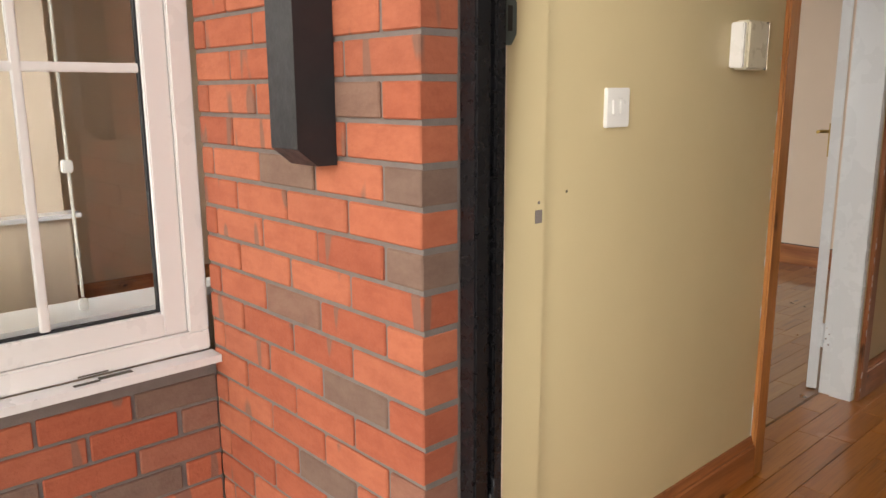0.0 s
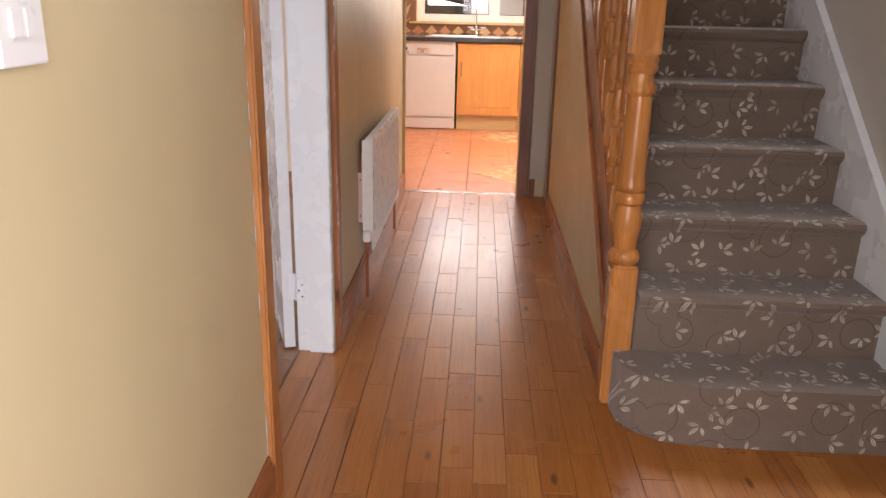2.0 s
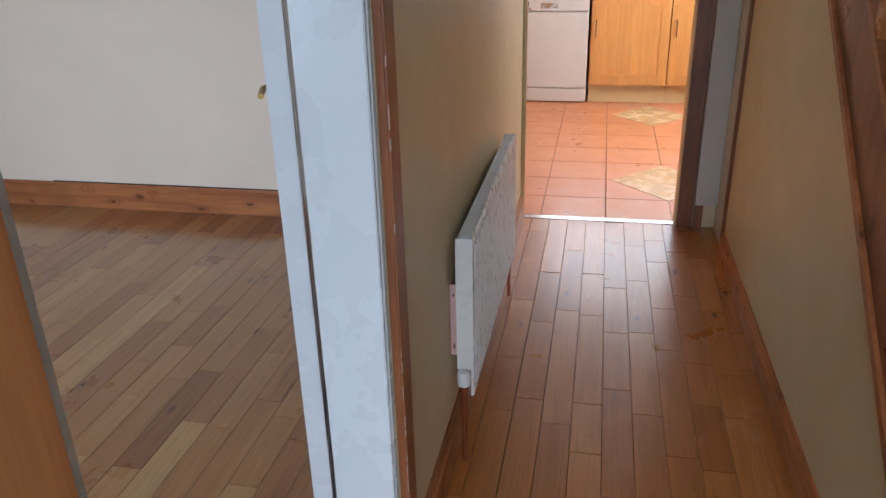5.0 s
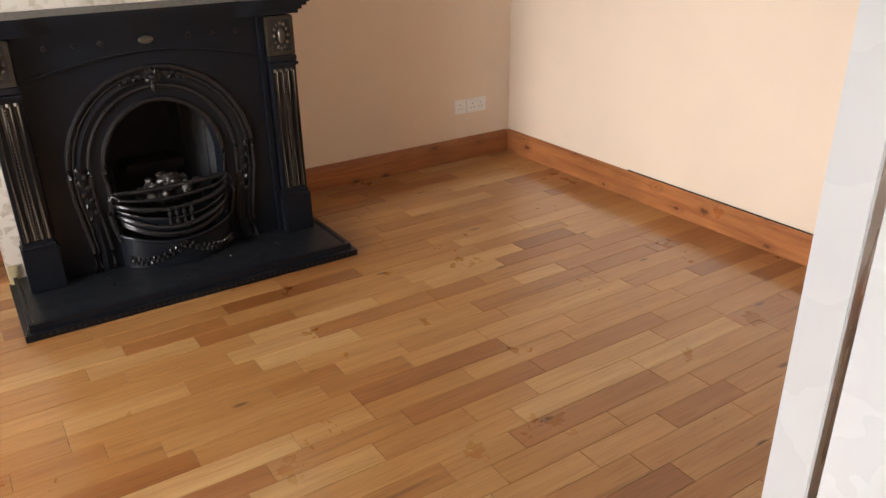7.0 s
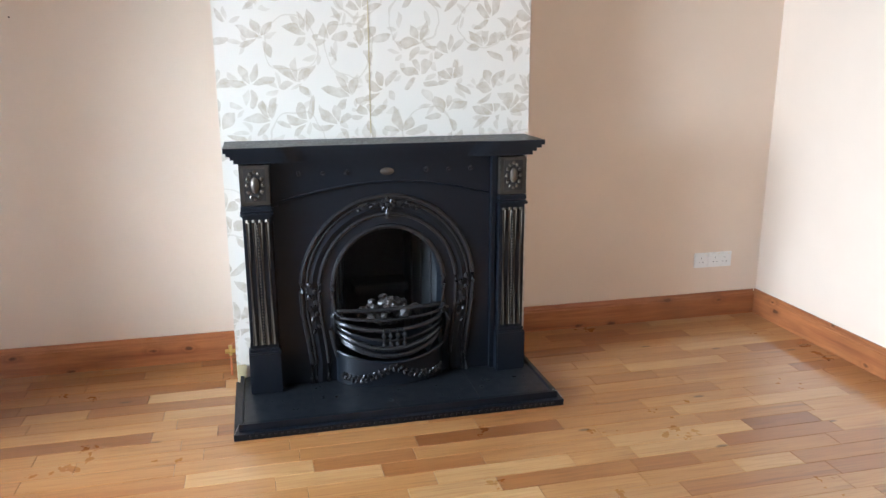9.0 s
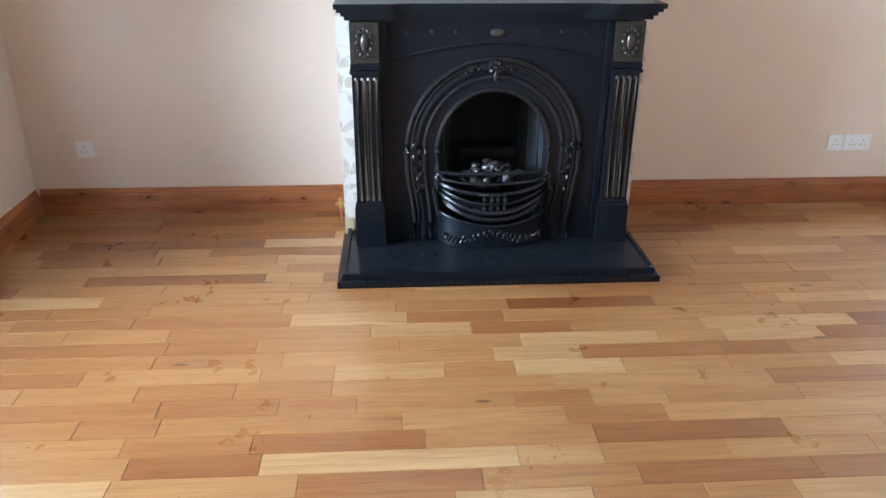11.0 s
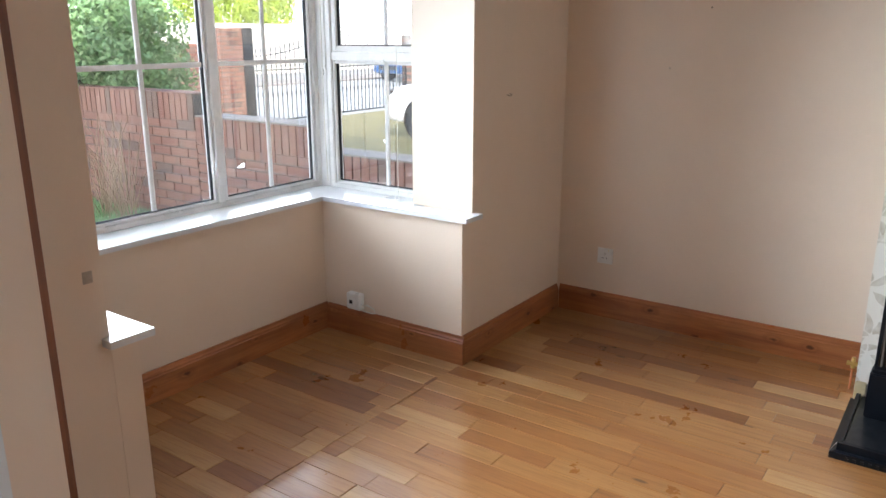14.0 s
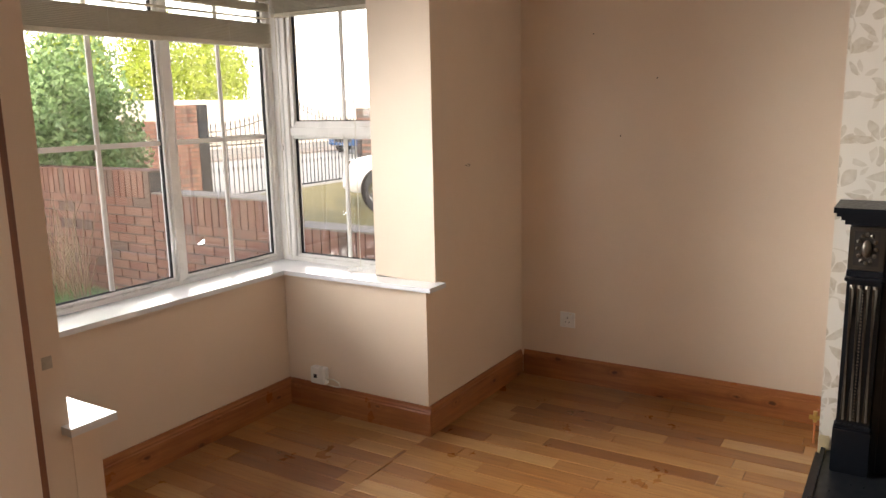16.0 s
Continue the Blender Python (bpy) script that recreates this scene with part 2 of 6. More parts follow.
def wallpaper():
    """Upright sprays of translucent beige leaves on cream paper."""
    k = Mat("leaf_wallpaper", 0.7)
    a = axes(k)
    warp = k.noise(9.0, 1)
    u = k.math("MULTIPLY_ADD", warp, 0.09, k.math("ADD", a[1], a[0]))
    v = k.math("MULTIPLY_ADD", k.noise(7.0, 1), 0.08, a[2])
    big = ((0.15, 0.06, 1.0), (0.95, 0.10, 0.85), (1.75, 0.04, 1.1), (2.7, 0.10, 0.8), (-1.5, 0.12, 0.75))
    small = ((0.3, 0.05, 1.0), (1.6, 0.10, 0.9), (2.6, 0.05, 0.8))
    leaf, vec = sprigs(k, u, v, 0.165, 0.094, 0.036, 0.97, big, 1.3, 0.7, 2.0, -1.0)
    leaf2, vec2 = sprigs(k, k.math("ADD", u, 0.075), k.math("ADD", v, 0.085), 0.130, 0.062, 0.024, 0.95, small, 2.2, 0.8, 2.0, -1.0)
    base = k.mix(k.noise(3, 3), (0.68, 0.62, 0.53), (0.75, 0.69, 0.60))
    tan = k.mix(k.noise(70, 3), (0.40, 0.315, 0.21), (0.50, 0.42, 0.305))
    col = k.mix(k.math("MULTIPLY", vines(k, vec, 0.5, 0.009), 0.35), base, tan)
    shade = k.ramp(k.noise(22, 3), (0.3, 0.30), (0.7, 0.80))
    col = k.mix(k.math("MULTIPLY", leaf2, k.math("MULTIPLY", shade, 0.6)), col, tan)
    col = k.mix(k.math("MULTIPLY", leaf, shade), col, tan)
    k.colour(col)
    k.bump(k.noise(150, 2), 0.1, 0.001)
    return k.m


def brick_mat(name, bright=1.0, old=False):
    k = Mat(name, 0.85)
    r = k.rnd()
    f = lambda *c: tuple(x * bright * (0.52, 0.90, 1.25)[i] if old else x * bright for i, x in enumerate(c))  # noqa: E731
    tone = k.ramp(r, (0.0, f(0.40, 0.105, 0.055)), (0.35, f(0.47, 0.135, 0.070)), (0.70, f(0.52, 0.165, 0.088)), (0.88, f(0.42, 0.125, 0.068)), (0.91, (0.17, 0.11, 0.085) if old else (0.24, 0.15, 0.11)), (1.0, (0.14, 0.09, 0.075) if old else (0.20, 0.13, 0.10)))
    off = k.math("MULTIPLY", r, 23.0)
    n = k.noise(1.0, 5, k.scaled(k.pos(), (14.0, 14.0, 30.0), off), 0.7)
    col = k.mix(k.ramp(n, (0.35, 0.5), (0.6, 0.0)), tone, k.mix(1.0, tone, (0.72, 0.62, 0.62), "MULTIPLY"))
    patch = k.ramp(k.noise(1.0, 1, k.scaled(k.pos(), (16.0, 16.0, 3.0), off)), (0.66, 0.0), (0.69, 0.75))
    col = k.mix(patch, col, (0.13, 0.085, 0.065) if old else (0.20, 0.12, 0.09))
    k.colour(col)
    k.bump(k.math("ADD", k.noise(90, 4), k.noise(25, 2)), 0.55, 0.004)
    return k.m


def simple(name, c, rough=0.5, metal=0.0, vary=0.12, scale=12.0, bump=0.0, fine=60.0):
    k = Mat(name, rough, metal)
    k.colour(k.mix(k.noise(scale, 4), tuple(x * (1 - vary) for x in c), tuple(min(1, x * (1 + vary)) for x in c)))
    k.rough(k.ramp(k.noise(scale * 2.3, 3), (0.3, max(0.03, rough - 0.08)), (0.7, min(1, rough + 0.1))))
    if bump:
        k.bump(k.noise(fine, 3), bump, 0.003)
    return k.m


CREAM = paint("cream_wall_paint", (0.62, 0.51, 0.30), 0.42, 0.05, 0.14)
PEACH = paint("peach_wall_paint", (0.74, 0.60, 0.47), 0.62, 0.04, 0.10)
CEIL = paint("ceiling_white", (0.75, 0.74, 0.71), 0.8, 0.03, 0.1)
GLOSSW = paint("white_gloss_paint", (0.66, 0.69, 0.71), 0.28, 0.015, 0.08, 90)
STAIRW = paint("stair_wall_paint", (0.50, 0.47, 0.42), 0.6)
UPVC = paint("white_plastic_frame", (0.80, 0.79, 0.77), 0.3, 0.02, 0.03, 90, 0.08)
SILLW = paint("white_sill_paint", (0.70, 0.71, 0.72), 0.16, 0.03, 0.05)
PINE_Y = pine("orange_pine_along_y", (0.43, 0.160, 0.056), (0.26, 0.082, 0.030), 1)
PINE_X = pine("orange_pine_along_x", (0.43, 0.160, 0.056), (0.26, 0.082, 0.030), 0)
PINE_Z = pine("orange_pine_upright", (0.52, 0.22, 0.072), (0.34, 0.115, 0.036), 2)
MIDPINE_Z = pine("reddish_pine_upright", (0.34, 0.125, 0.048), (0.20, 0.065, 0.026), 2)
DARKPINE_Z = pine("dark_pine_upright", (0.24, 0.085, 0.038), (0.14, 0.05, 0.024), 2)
NEWEL = pine("honey_pine", (0.50, 0.205, 0.055), (0.36, 0.130, 0.032), 2, 0.25, False)
FLOORW = strip_floor("hardwood_strips", ((0.0, (0.20, 0.072, 0.020)), (0.08, (0.29, 0.118, 0.035)), (0.40, (0.35, 0.163, 0.052)), (0.8, (0.40, 0.205, 0.072)), (1.0, (0.49, 0.30, 0.130))))
# Same hardwood as FLOORW; the hall's orange look is put into its tones.
FLOORH = strip_floor("hardwood_strips_orange", ((0.0, (0.34, 0.112, 0.022)), (0.2, (0.42, 0.155, 0.031)), (0.7, (0.47, 0.185, 0.040)), (1.0, (0.52, 0.225, 0.058))), 0.20, 0.35)
CARPET = carpet()
PAPER = wallpaper()
BRICK = brick_mat("red_brick")
BRICKG = brick_mat("garden_brick", 1.0, True)
MORTARG = simple("garden_mortar", (0.10, 0.088, 0.08), 0.95, 0, 0.3, 20, 0.5, 150)
MORTAR = simple("mortar", (0.20, 0.17, 0.155), 0.95, 0, 0.2, 30, 0.6, 200)
BLACKP = simple("black_gloss_paint", (0.012, 0.012, 0.014), 0.28, 0, 0.3, 20, 0.15, 40)
BLACKW = simple("black_weathered_paint", (0.020, 0.021, 0.024), 0.42, 0, 0.3, 18, 0.3, 70)
IRON = simple("blacked_cast_iron", (0.0045, 0.006, 0.009), 0.36, 0.0, 0.3, 30, 0.05, 20)
IRONB = simple("polished_black_iron", (0.026, 0.025, 0.026), 0.32, 0.6, 0.35, 40, 0.06, 30)
IRONW = simple("worn_cast_iron", (0.105, 0.088, 0.070), 0.36, 0.75, 0.35, 40, 0.08, 30)
IRONC = simple("bronzed_iron", (0.052, 0.043, 0.034), 0.42, 0.6, 0.35, 30, 0.1, 30)
IRON.node_tree.nodes["Principled BSDF"].inputs["Specular IOR Level"].default_value = 0.32
SLATE = simple("honed_black_stone", (0.009, 0.0105, 0.013), 0.34, 0, 0.12, 9, 0.1, 120)
# Greyer than the other iron: the light reflected on the cheeks is coloured in.
CHEEK = simple("cheek_reflection_grey", (0.075, 0.078, 0.082), 0.42, 0.3, 0.4, 8)
SOOT = simple("sooty_firebrick", (0.035, 0.033, 0.032), 0.9, 0, 0.4, 12, 0.4, 60)
BRASS = simple("aged_brass", (0.45, 0.30, 0.10), 0.35, 1.0)
COPPER = simple("copper_pipe", (0.42, 0.16, 0.08), 0.4, 1.0)
CHROME = simple("chrome", (0.62, 0.62, 0.60), 0.15, 1.0)
PLASTIC = simple("white_plastic", (0.78, 0.77, 0.74), 0.3, 0, 0.03)
IVORY = simple("ivory_plastic", (0.60, 0.55, 0.42), 0.3, 0, 0.04)
RADW = simple("radiator_enamel", (0.74, 0.73, 0.70), 0.3, 0, 0.04)
PINKST = simple("primed_steel", (0.62, 0.40, 0.36), 0.5)
DARK = simple("dark_gap", (0.02, 0.016, 0.013), 0.8)
KEEPM = simple("grey_metal_keep", (0.10, 0.12, 0.11), 0.45, 0.5)
PLASTERB = simple("bare_plaster", (0.52, 0.42, 0.24), 0.9, 0, 0.2, 20, 0.6, 120)
MELA = pine("maple_cupboard", (0.66, 0.32, 0.085), (0.61, 0.285, 0.075), 2, 0.35, False, 0.6)
PLINTH = simple("cream_plinth", (0.62, 0.48, 0.24), 0.4, 0, 0.06)
STEELW = simple("silver_appliance", (0.62, 0.60, 0.56), 0.35, 0.0, 0.01)
WORKTOP = simple("dark_worktop", (0.035, 0.04, 0.045), 0.2, 0, 0.3, 60)
STAINLESS = simple("stainless_steel", (0.55, 0.54, 0.52), 0.22, 1.0, 0.06)
TERRA = simple("terracotta_tile", (0.56, 0.22, 0.095), 0.34, 0, 0.10, 3)
CREAMT = simple("cream_tile", (0.60, 0.40, 0.20), 0.25, 0, 0.1, 5)
RUSTT = simple("rust_wall_tile", (0.50, 0.23, 0.11), 0.3, 0, 0.10, 5)
HONEYT = simple("honey_wall_tile", (0.56, 0.34, 0.17), 0.3, 0, 0.10, 5)
GROUT = simple("tile_grout", (0.22, 0.11, 0.06), 0.9)
ORANGEW = paint("orange_kitchen_paint", (0.62, 0.33, 0.12), 0.6)
YELLOW = simple("yellow_sticker", (0.80, 0.50, 0.03), 0.5)
GRASS = simple("grass_ground", (0.14, 0.16, 0.055), 0.95, 0, 0.4, 6, 0.8, 90)
DRYLAWN = simple("dry_lawn", (0.16, 0.135, 0.05), 0.95, 0, 0.4, 5, 0.7, 60)
ROADM = simple("pale_road", (0.30, 0.295, 0.285), 0.9, 0, 0.15, 4, 0.3, 80)
TARMAC = simple("paving", (0.26, 0.25, 0.235), 0.9, 0, 0.15, 8, 0.3, 80)
RENDERW = paint("pale_render", (0.66, 0.62, 0.55), 0.9)
ROOFM = simple("grey_roof_tile", (0.12, 0.115, 0.11), 0.8, 0, 0.2, 4)
LEAFG = simple("hedge_leaf", (0.22, 0.35, 0.15), 0.5, 0, 0.5, 9)
LEAFY = simple("conifer_leaf", (0.36, 0.46, 0.06), 0.6, 0, 0.4, 3)
BARKM = simple("bark", (0.10, 0.075, 0.055), 0.9, 0, 0.3, 20)
TWIG = simple("dry_twig", (0.34, 0.25, 0.17), 0.8)
CARW = simple("white_car_paint", (0.80, 0.80, 0.80), 0.15, 0, 0.02)
CARB = simple("blue_car_paint", (0.05, 0.11, 0.25), 0.15, 0.2, 0.05)
RUBBER = simple("tyre_rubber", (0.02, 0.02, 0.022), 0.8)
CAPST = simple("coping_stone", (0.24, 0.21, 0.19), 0.9, 0, 0.2, 10, 0.4, 60)
BLINDM = simple("cream_slat", (0.60, 0.55, 0.44), 0.5, 0, 0.08, 20)
CORD = simple("white_cord", (0.7, 0.68, 0.6), 0.7)
COAL = simple("coal", (0.034, 0.029, 0.026), 0.38, 0.1, 0.4, 40, 0.5, 80)
FADED = paint("faded_wall_inside", (0.45, 0.40, 0.30), 0.7)


def glass_mat():
    k = Mat("window_glass", 0.0)
    k.b.inputs["Transmission Weight"].default_value = 1.0
    k.b.inputs["IOR"].default_value = 1.5
    k.colour((0.96, 0.98, 0.975))
    return k.m


GLASS = glass_mat()


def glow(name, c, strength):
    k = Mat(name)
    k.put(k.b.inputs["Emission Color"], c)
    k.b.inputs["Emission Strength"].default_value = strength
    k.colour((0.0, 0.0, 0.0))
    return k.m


SKYBOARD = glow("sky_board_glow", (0.93, 0.97, 1.0), 2.7)


# ---- builders ----
ORIGIN = {}


def box(bm, x0, x1, y0, y1, z0, z1):
    m = Matrix.Translation(((x0 + x1) / 2, (y0 + y1) / 2, (z0 + z1) / 2)) @ Matrix.Diagonal((abs(x1 - x0), abs(y1 - y0), abs(z1 - z0), 1))
    return bmesh.ops.create_cube(bm, size=1.0, matrix=m)["verts"]


def boxes(*rows):
    bm = bmesh.new()
    for r in rows:
        box(bm, *r)
    return bm


def tube(bm, a, b, r, seg=10, r2=None):
    a, b = Vector(a), Vector(b)
    d = b - a
    m = Matrix.Translation((a + b) / 2) @ d.to_track_quat("Z", "Y").to_matrix().to_4x4()
    return bmesh.ops.create_cone(bm, cap_ends=True, segments=seg, radius1=r, radius2=r if r2 is None else r2, depth=d.length, matrix=m)["verts"]


def path_tube(bm, pts, r, seg=8):
    """A round bar along points."""
    pts = [Vector(p) for p in pts]
    rings = []
    for i, p in enumerate(pts):
        d = (pts[min(i + 1, len(pts) - 1)] - pts[max(i - 1, 0)]).normalized()
        side = d.cross(Vector((0, 0, 1)))
        if side.length < 1e-3:
            side = d.cross(Vector((1, 0, 0)))
        side.normalize()
        up = side.cross(d)
        rr = r(i / (len(pts) - 1)) if callable(r) else r
        rings.append([bm.verts.new(p + (side * math.cos(a) + up * math.sin(a)) * rr) for a in (2 * math.pi * k / seg for k in range(seg))])
    for p, q in zip(rings, rings[1:]):
        for k in range(seg):
            bm.faces.new((p[k], p[(k + 1) % seg], q[(k + 1) % seg], q[k]))
    bm.faces.new(rings[0][::-1])
    bm.faces.new(rings[-1])


def lathe(bm, profile, at=(0, 0, 0), axis=None, seg=20):
    """Turns (radius, height) pairs about z, or about another axis."""
    m = Matrix.Translation(at) @ (Vector(axis).to_track_quat("Z", "Y").to_matrix().to_4x4() if axis else Matrix())
    rings = []
    for r, h in profile:
        rings.append([bm.verts.new(m @ Vector((r * math.cos(a), r * math.sin(a), h))) for a in (2 * math.pi * k / seg for k in range(seg))])
    for p, q in zip(rings, rings[1:]):
        for k in range(seg):
            bm.faces.new((p[k], p[(k + 1) % seg], q[(k + 1) % seg], q[k]))
    bm.faces.new(rings[0][::-1])
    bm.faces.new(rings[-1])


def prism(bm, pts, axis, a, b):
    """A solid from a flat outline: pts are pairs in the two other axes, swept from a to b along the axis."""
    def at(p, s):
        v = list(p)
        v.insert(axis, s)
        return v
    lo = [bm.verts.new(at(p, a)) for p in pts]
    hi = [bm.verts.new(at(p, b)) for p in pts]
    bm.faces.new(lo[::-1])
    bm.faces.new(hi)
    for k in range(len(pts)):
        j = (k + 1) % len(pts)
        bm.faces.new((lo[k], lo[j], hi[j], hi[k]))


def blob(bm, c, s, sub=2, rough=0.15, seed=0):
    m = Matrix.Translation(c) @ Matrix.Diagonal((*s, 1))
    vs = bmesh.ops.create_icosphere(bm, subdivisions=sub, radius=1.0)["verts"]
    for v in vs:
        v.co *= 1 + rough * noise.noise(v.co * 2.3 + Vector((seed, seed * 1.7, 0)))
        v.co = m @ v.co


def mesh_of(name, bm, material, bevel=0.0, smooth=False, shift=(0, 0, 0)):
    if bevel:
        bmesh.ops.bevel(bm, geom=[e for e in bm.edges if len(e.link_faces) == 2 and e.calc_face_angle(0) > 0.5], offset=bevel, segments=2, affect="EDGES", clamp_overlap=True)
    bmesh.ops.recalc_face_normals(bm, faces=bm.faces)
    bmesh.ops.translate(bm, verts=bm.verts, vec=-Vector(shift))
    me = bpy.data.meshes.new(name)
    if smooth:
        for f in bm.faces:
            f.smooth = True
    bm.to_mesh(me)
    bm.free()
    me.materials.append(material)
    if smooth:
        me.set_sharp_from_angle(angle=radians(38))
    return me


def thing(name, at, label, category, group=""):
    ob = tagged(new(name), label, category, group)
    ob.location = at
    ORIGIN[ob.name] = Vector(at)
    return ob


def solo(name, bm, material, at=(0, 0, 0), label="", category="", group="", kind="", bevel=0.0, smooth=False):
    ob = tagged(new(name, mesh_of(name, bm, material, bevel, smooth, at)), label, category, group, kind)
    ob.location = at
    ORIGIN[ob.name] = Vector(at)
    return ob


def part(name, bm, material, parent, label="", bevel=0.0, smooth=False, kind=""):
    """A mesh, given in world places, as a part of a thing or of a part that has not been turned."""
    ob = tagged(new(name, mesh_of(name, bm, material, bevel, smooth, ORIGIN[parent.name])), label, kind=kind)
    ob.parent = parent
    ORIGIN[ob.name] = ORIGIN[parent.name]
    return ob


def structure(name, bm, material, label="", bevel=0.0):
    return solo(name, bm, material, kind="structure", label=label, bevel=bevel)


def holes(bm, along, a0, a1, t0, t1, z0, z1, openings=()):
    """A wall along axis 0 or 1 with rectangular openings (a, b, low, high)."""
    cuts = sorted({a0, a1, *[v for o in openings for v in o[:2]]})
    for a, b in zip(cuts, cuts[1:]):
        spans, low = [], z0
        for o in sorted((o for o in openings if o[0] <= a and o[1] >= b), key=lambda o: o[2]):
            if o[2] > low:
                spans.append((low, o[2]))
            low = o[3]
        if low < z1:
            spans.append((low, z1))
        for lo, hi in spans:
            box(bm, *((a, b, t0, t1) if along == 0 else (t0, t1, a, b)), lo, hi)
    return bm


H = 2.42
# ---- large structure ----
structure("ground", boxes((-150, 150, -150, 150, -0.6, -0.16)), TARMAC, "pale worn paving and ground")
structure("floor_base", boxes((-3.9, 2.1, 0.1, 4.88, -0.15, -0.022), (-2.85, -0.88, -0.88, 0.1, -0.15, -0.022)), DARK)
structure("kitchen_floor_base", boxes((-2.0, 3.0, 4.88, 8.6, -0.15, -0.012)), GROUT)

b = bmesh.new()
holes(b, 0, -0.79, 0.05, 0.006, 0.10, -0.155, 5.2)
structure("wall_front_outer", b, MORTAR, "mortar bed of the red brick front wall")
b = bmesh.new()
box(b, -0.939, 0.045, 0.10, 0.22, -0.15, 2.9)
box(b, -1.02, -0.94, 0.10, 0.22, -0.15, 0.69)
box(b, -3.9, -2.746, 0.0, 0.22, -0.15, 2.9)
box(b, -2.746, -0.939, 0.0, 0.22, 2.13, 2.9)
structure("wall_front_inner", b, PEACH, "peach painted front wall")
b = bmesh.new()
box(b, 1.05, 2.1, 0.0, 0.22, -0.155, 5.2)
box(b, 0.05, 1.05, 0.0, 0.20, 2.16, 5.2)
structure("wall_front_east", b, CREAM)
structure("wall_plaster_reveal", boxes((-0.1, 0.028, 0.222, 0.364, 0, H)), CREAM, "cream plaster return beside the front door", 0.008)

# bay walls
b = bmesh.new()
box(b, -1.02, -0.796, -0.90, 0.004, -0.155, 0.555)
box(b, -2.91, -0.79, -0.90, -0.65, -0.155, 0.555)
box(b, -2.91, -2.67, -0.65, 0.0, -0.155, 0.555)
structure("wall_bay_outer", b, MORTAR)
b = bmesh.new()
box(b, -2.673, -1.01, -0.66, -0.638, -0.02, 0.69)
box(b, -2.75, -2.663, -0.638, 0.2205, -0.02, 0.69)
box(b, -1.02, -1.00, -0.638, 0.0995, -0.02, 0.69)
box(b, -2.91, -2.67, -0.89, 0.0, 0.556, 0.69)
box(b, -2.91, -0.87, -0.89, -0.66, 0.556, 0.69)
box(b, -1.00, -0.87, -0.66, 0.0, 0.556, 0.69)
structure("wall_bay_inner", b, PEACH, "peach painted low wall inside the bay")
b = bmesh.new()
box(b, -2.91, -2.749, -0.12, 0.0, 0.716, 2.13)
box(b, -2.765, -2.7475, -0.12, 0.218, 0.716, 2.13)
box(b, -0.937, -0.87, -0.03, 0.0, 0.716, 2.13)
structure("wall_bay_reveal", b, PEACH)
structure("bay_roof", boxes((-2.99, -0.74, -1.0, 0.0, 2.132, 2.35)), CEIL, "white bay ceiling")

structure("wall_west", boxes((-3.9, -3.65, 0.0, 5.0, -0.15, 2.9)), PEACH, "peach painted chimney wall")
structure("wall_north", boxes((-3.9, -0.13, 4.72, 4.95, -0.15, 2.9)), PEACH, "peach painted end wall")
b = bmesh.new()
holes(b, 1, 0.222, 4.95, -0.062, 0.0, -0.02, 2.9, [(1.515, 2.372, -0.02, 2.03)])
structure("wall_hall_side", b, CREAM, "cream painted hall wall")
b = bmesh.new()
holes(b, 1, 0.222, 4.72, -0.13, -0.063, -0.02, 2.9, [(1.515, 2.372, -0.02, 2.03)])
structure("wall_room_side", b, PEACH, "peach painted wall beside the door")
b = bmesh.new()
holes(b, 0, -0.13, 2.1, 4.85, 4.95, -0.02, 2.9, [(-0.03, 0.785, -0.02, 2.03), (0.97, 1.80, 2.42, 2.9)])
structure("wall_kitchen_hall_face", b, CREAM)
structure("wall_hall_east", boxes((1.795, 2.1, 0.22, 9.0, -0.15, 5.2)), STAIRW, "grey cream stair wall")
structure("wall_upper_west", boxes((0.86, 0.96, 0.22, 6.3, 2.66, 5.2)), STAIRW)
structure("wall_upper_north", boxes((0.96, 1.87, 6.2, 6.3, 2.4, 5.2)), STAIRW)
structure("ceiling_living_room", boxes((-3.65, -0.13, 0.22, 4.72, H, H + 0.1)), CEIL, "white ceiling")
b = bmesh.new()
box(b, 0.0, 0.96, 0.22, 4.85, H, H + 0.22)
box(b, 0.96, 1.87, 0.22, 1.3, H, H + 0.22)
structure("ceiling_hall", b, CEIL, "white hall ceiling")
structure("ceiling_upstairs", boxes((0.86, 2.0, 0.2, 6.3, 5.0, 5.1)), CEIL)
structure("ceiling_kitchen", boxes((-2.0, 1.795, 4.95, 8.5, H, H + 0.1)), CEIL)
b = bmesh.new()
holes(b, 0, -2.1, 1.795, 8.13, 8.38, -0.15, H + 0.1, [(-0.19, 1.70, 1.02, 2.06)])
structure("wall_kitchen_back", b, ORANGEW, "orange painted kitchen window wall")
structure("wall_kitchen_west", boxes((-2.1, -2.0, 4.95, 8.38, -0.15, H + 0.1)), ORANGEW)
structure("wall_kitchen_return", boxes((-2.0, -0.13, 4.955, 5.0, -0.02, H)), ORANGEW)
structure("roof", boxes((-3.9, 2.1, 0.0, 9.0, 5.2, 5.3)), ROOFM)

# chimney breast
CH0, CH1, CHX = 1.797, 3.158, -3.27
structure("chimney_breast", boxes((-3.65, CHX, CH0, CH0 + 0.30, 0, H), (-3.65, CHX, CH1 - 0.42, CH1, 0, H), (-3.65, CHX, CH0 + 0.30, CH1 - 0.42, 0.95, H)), PAPER, "chimney breast papered with beige leaves on cream")
structure("wall_paper_seam", boxes((CHX, CHX + 0.002, 2.43, 2.434, 1.13, H)), PLASTERB)


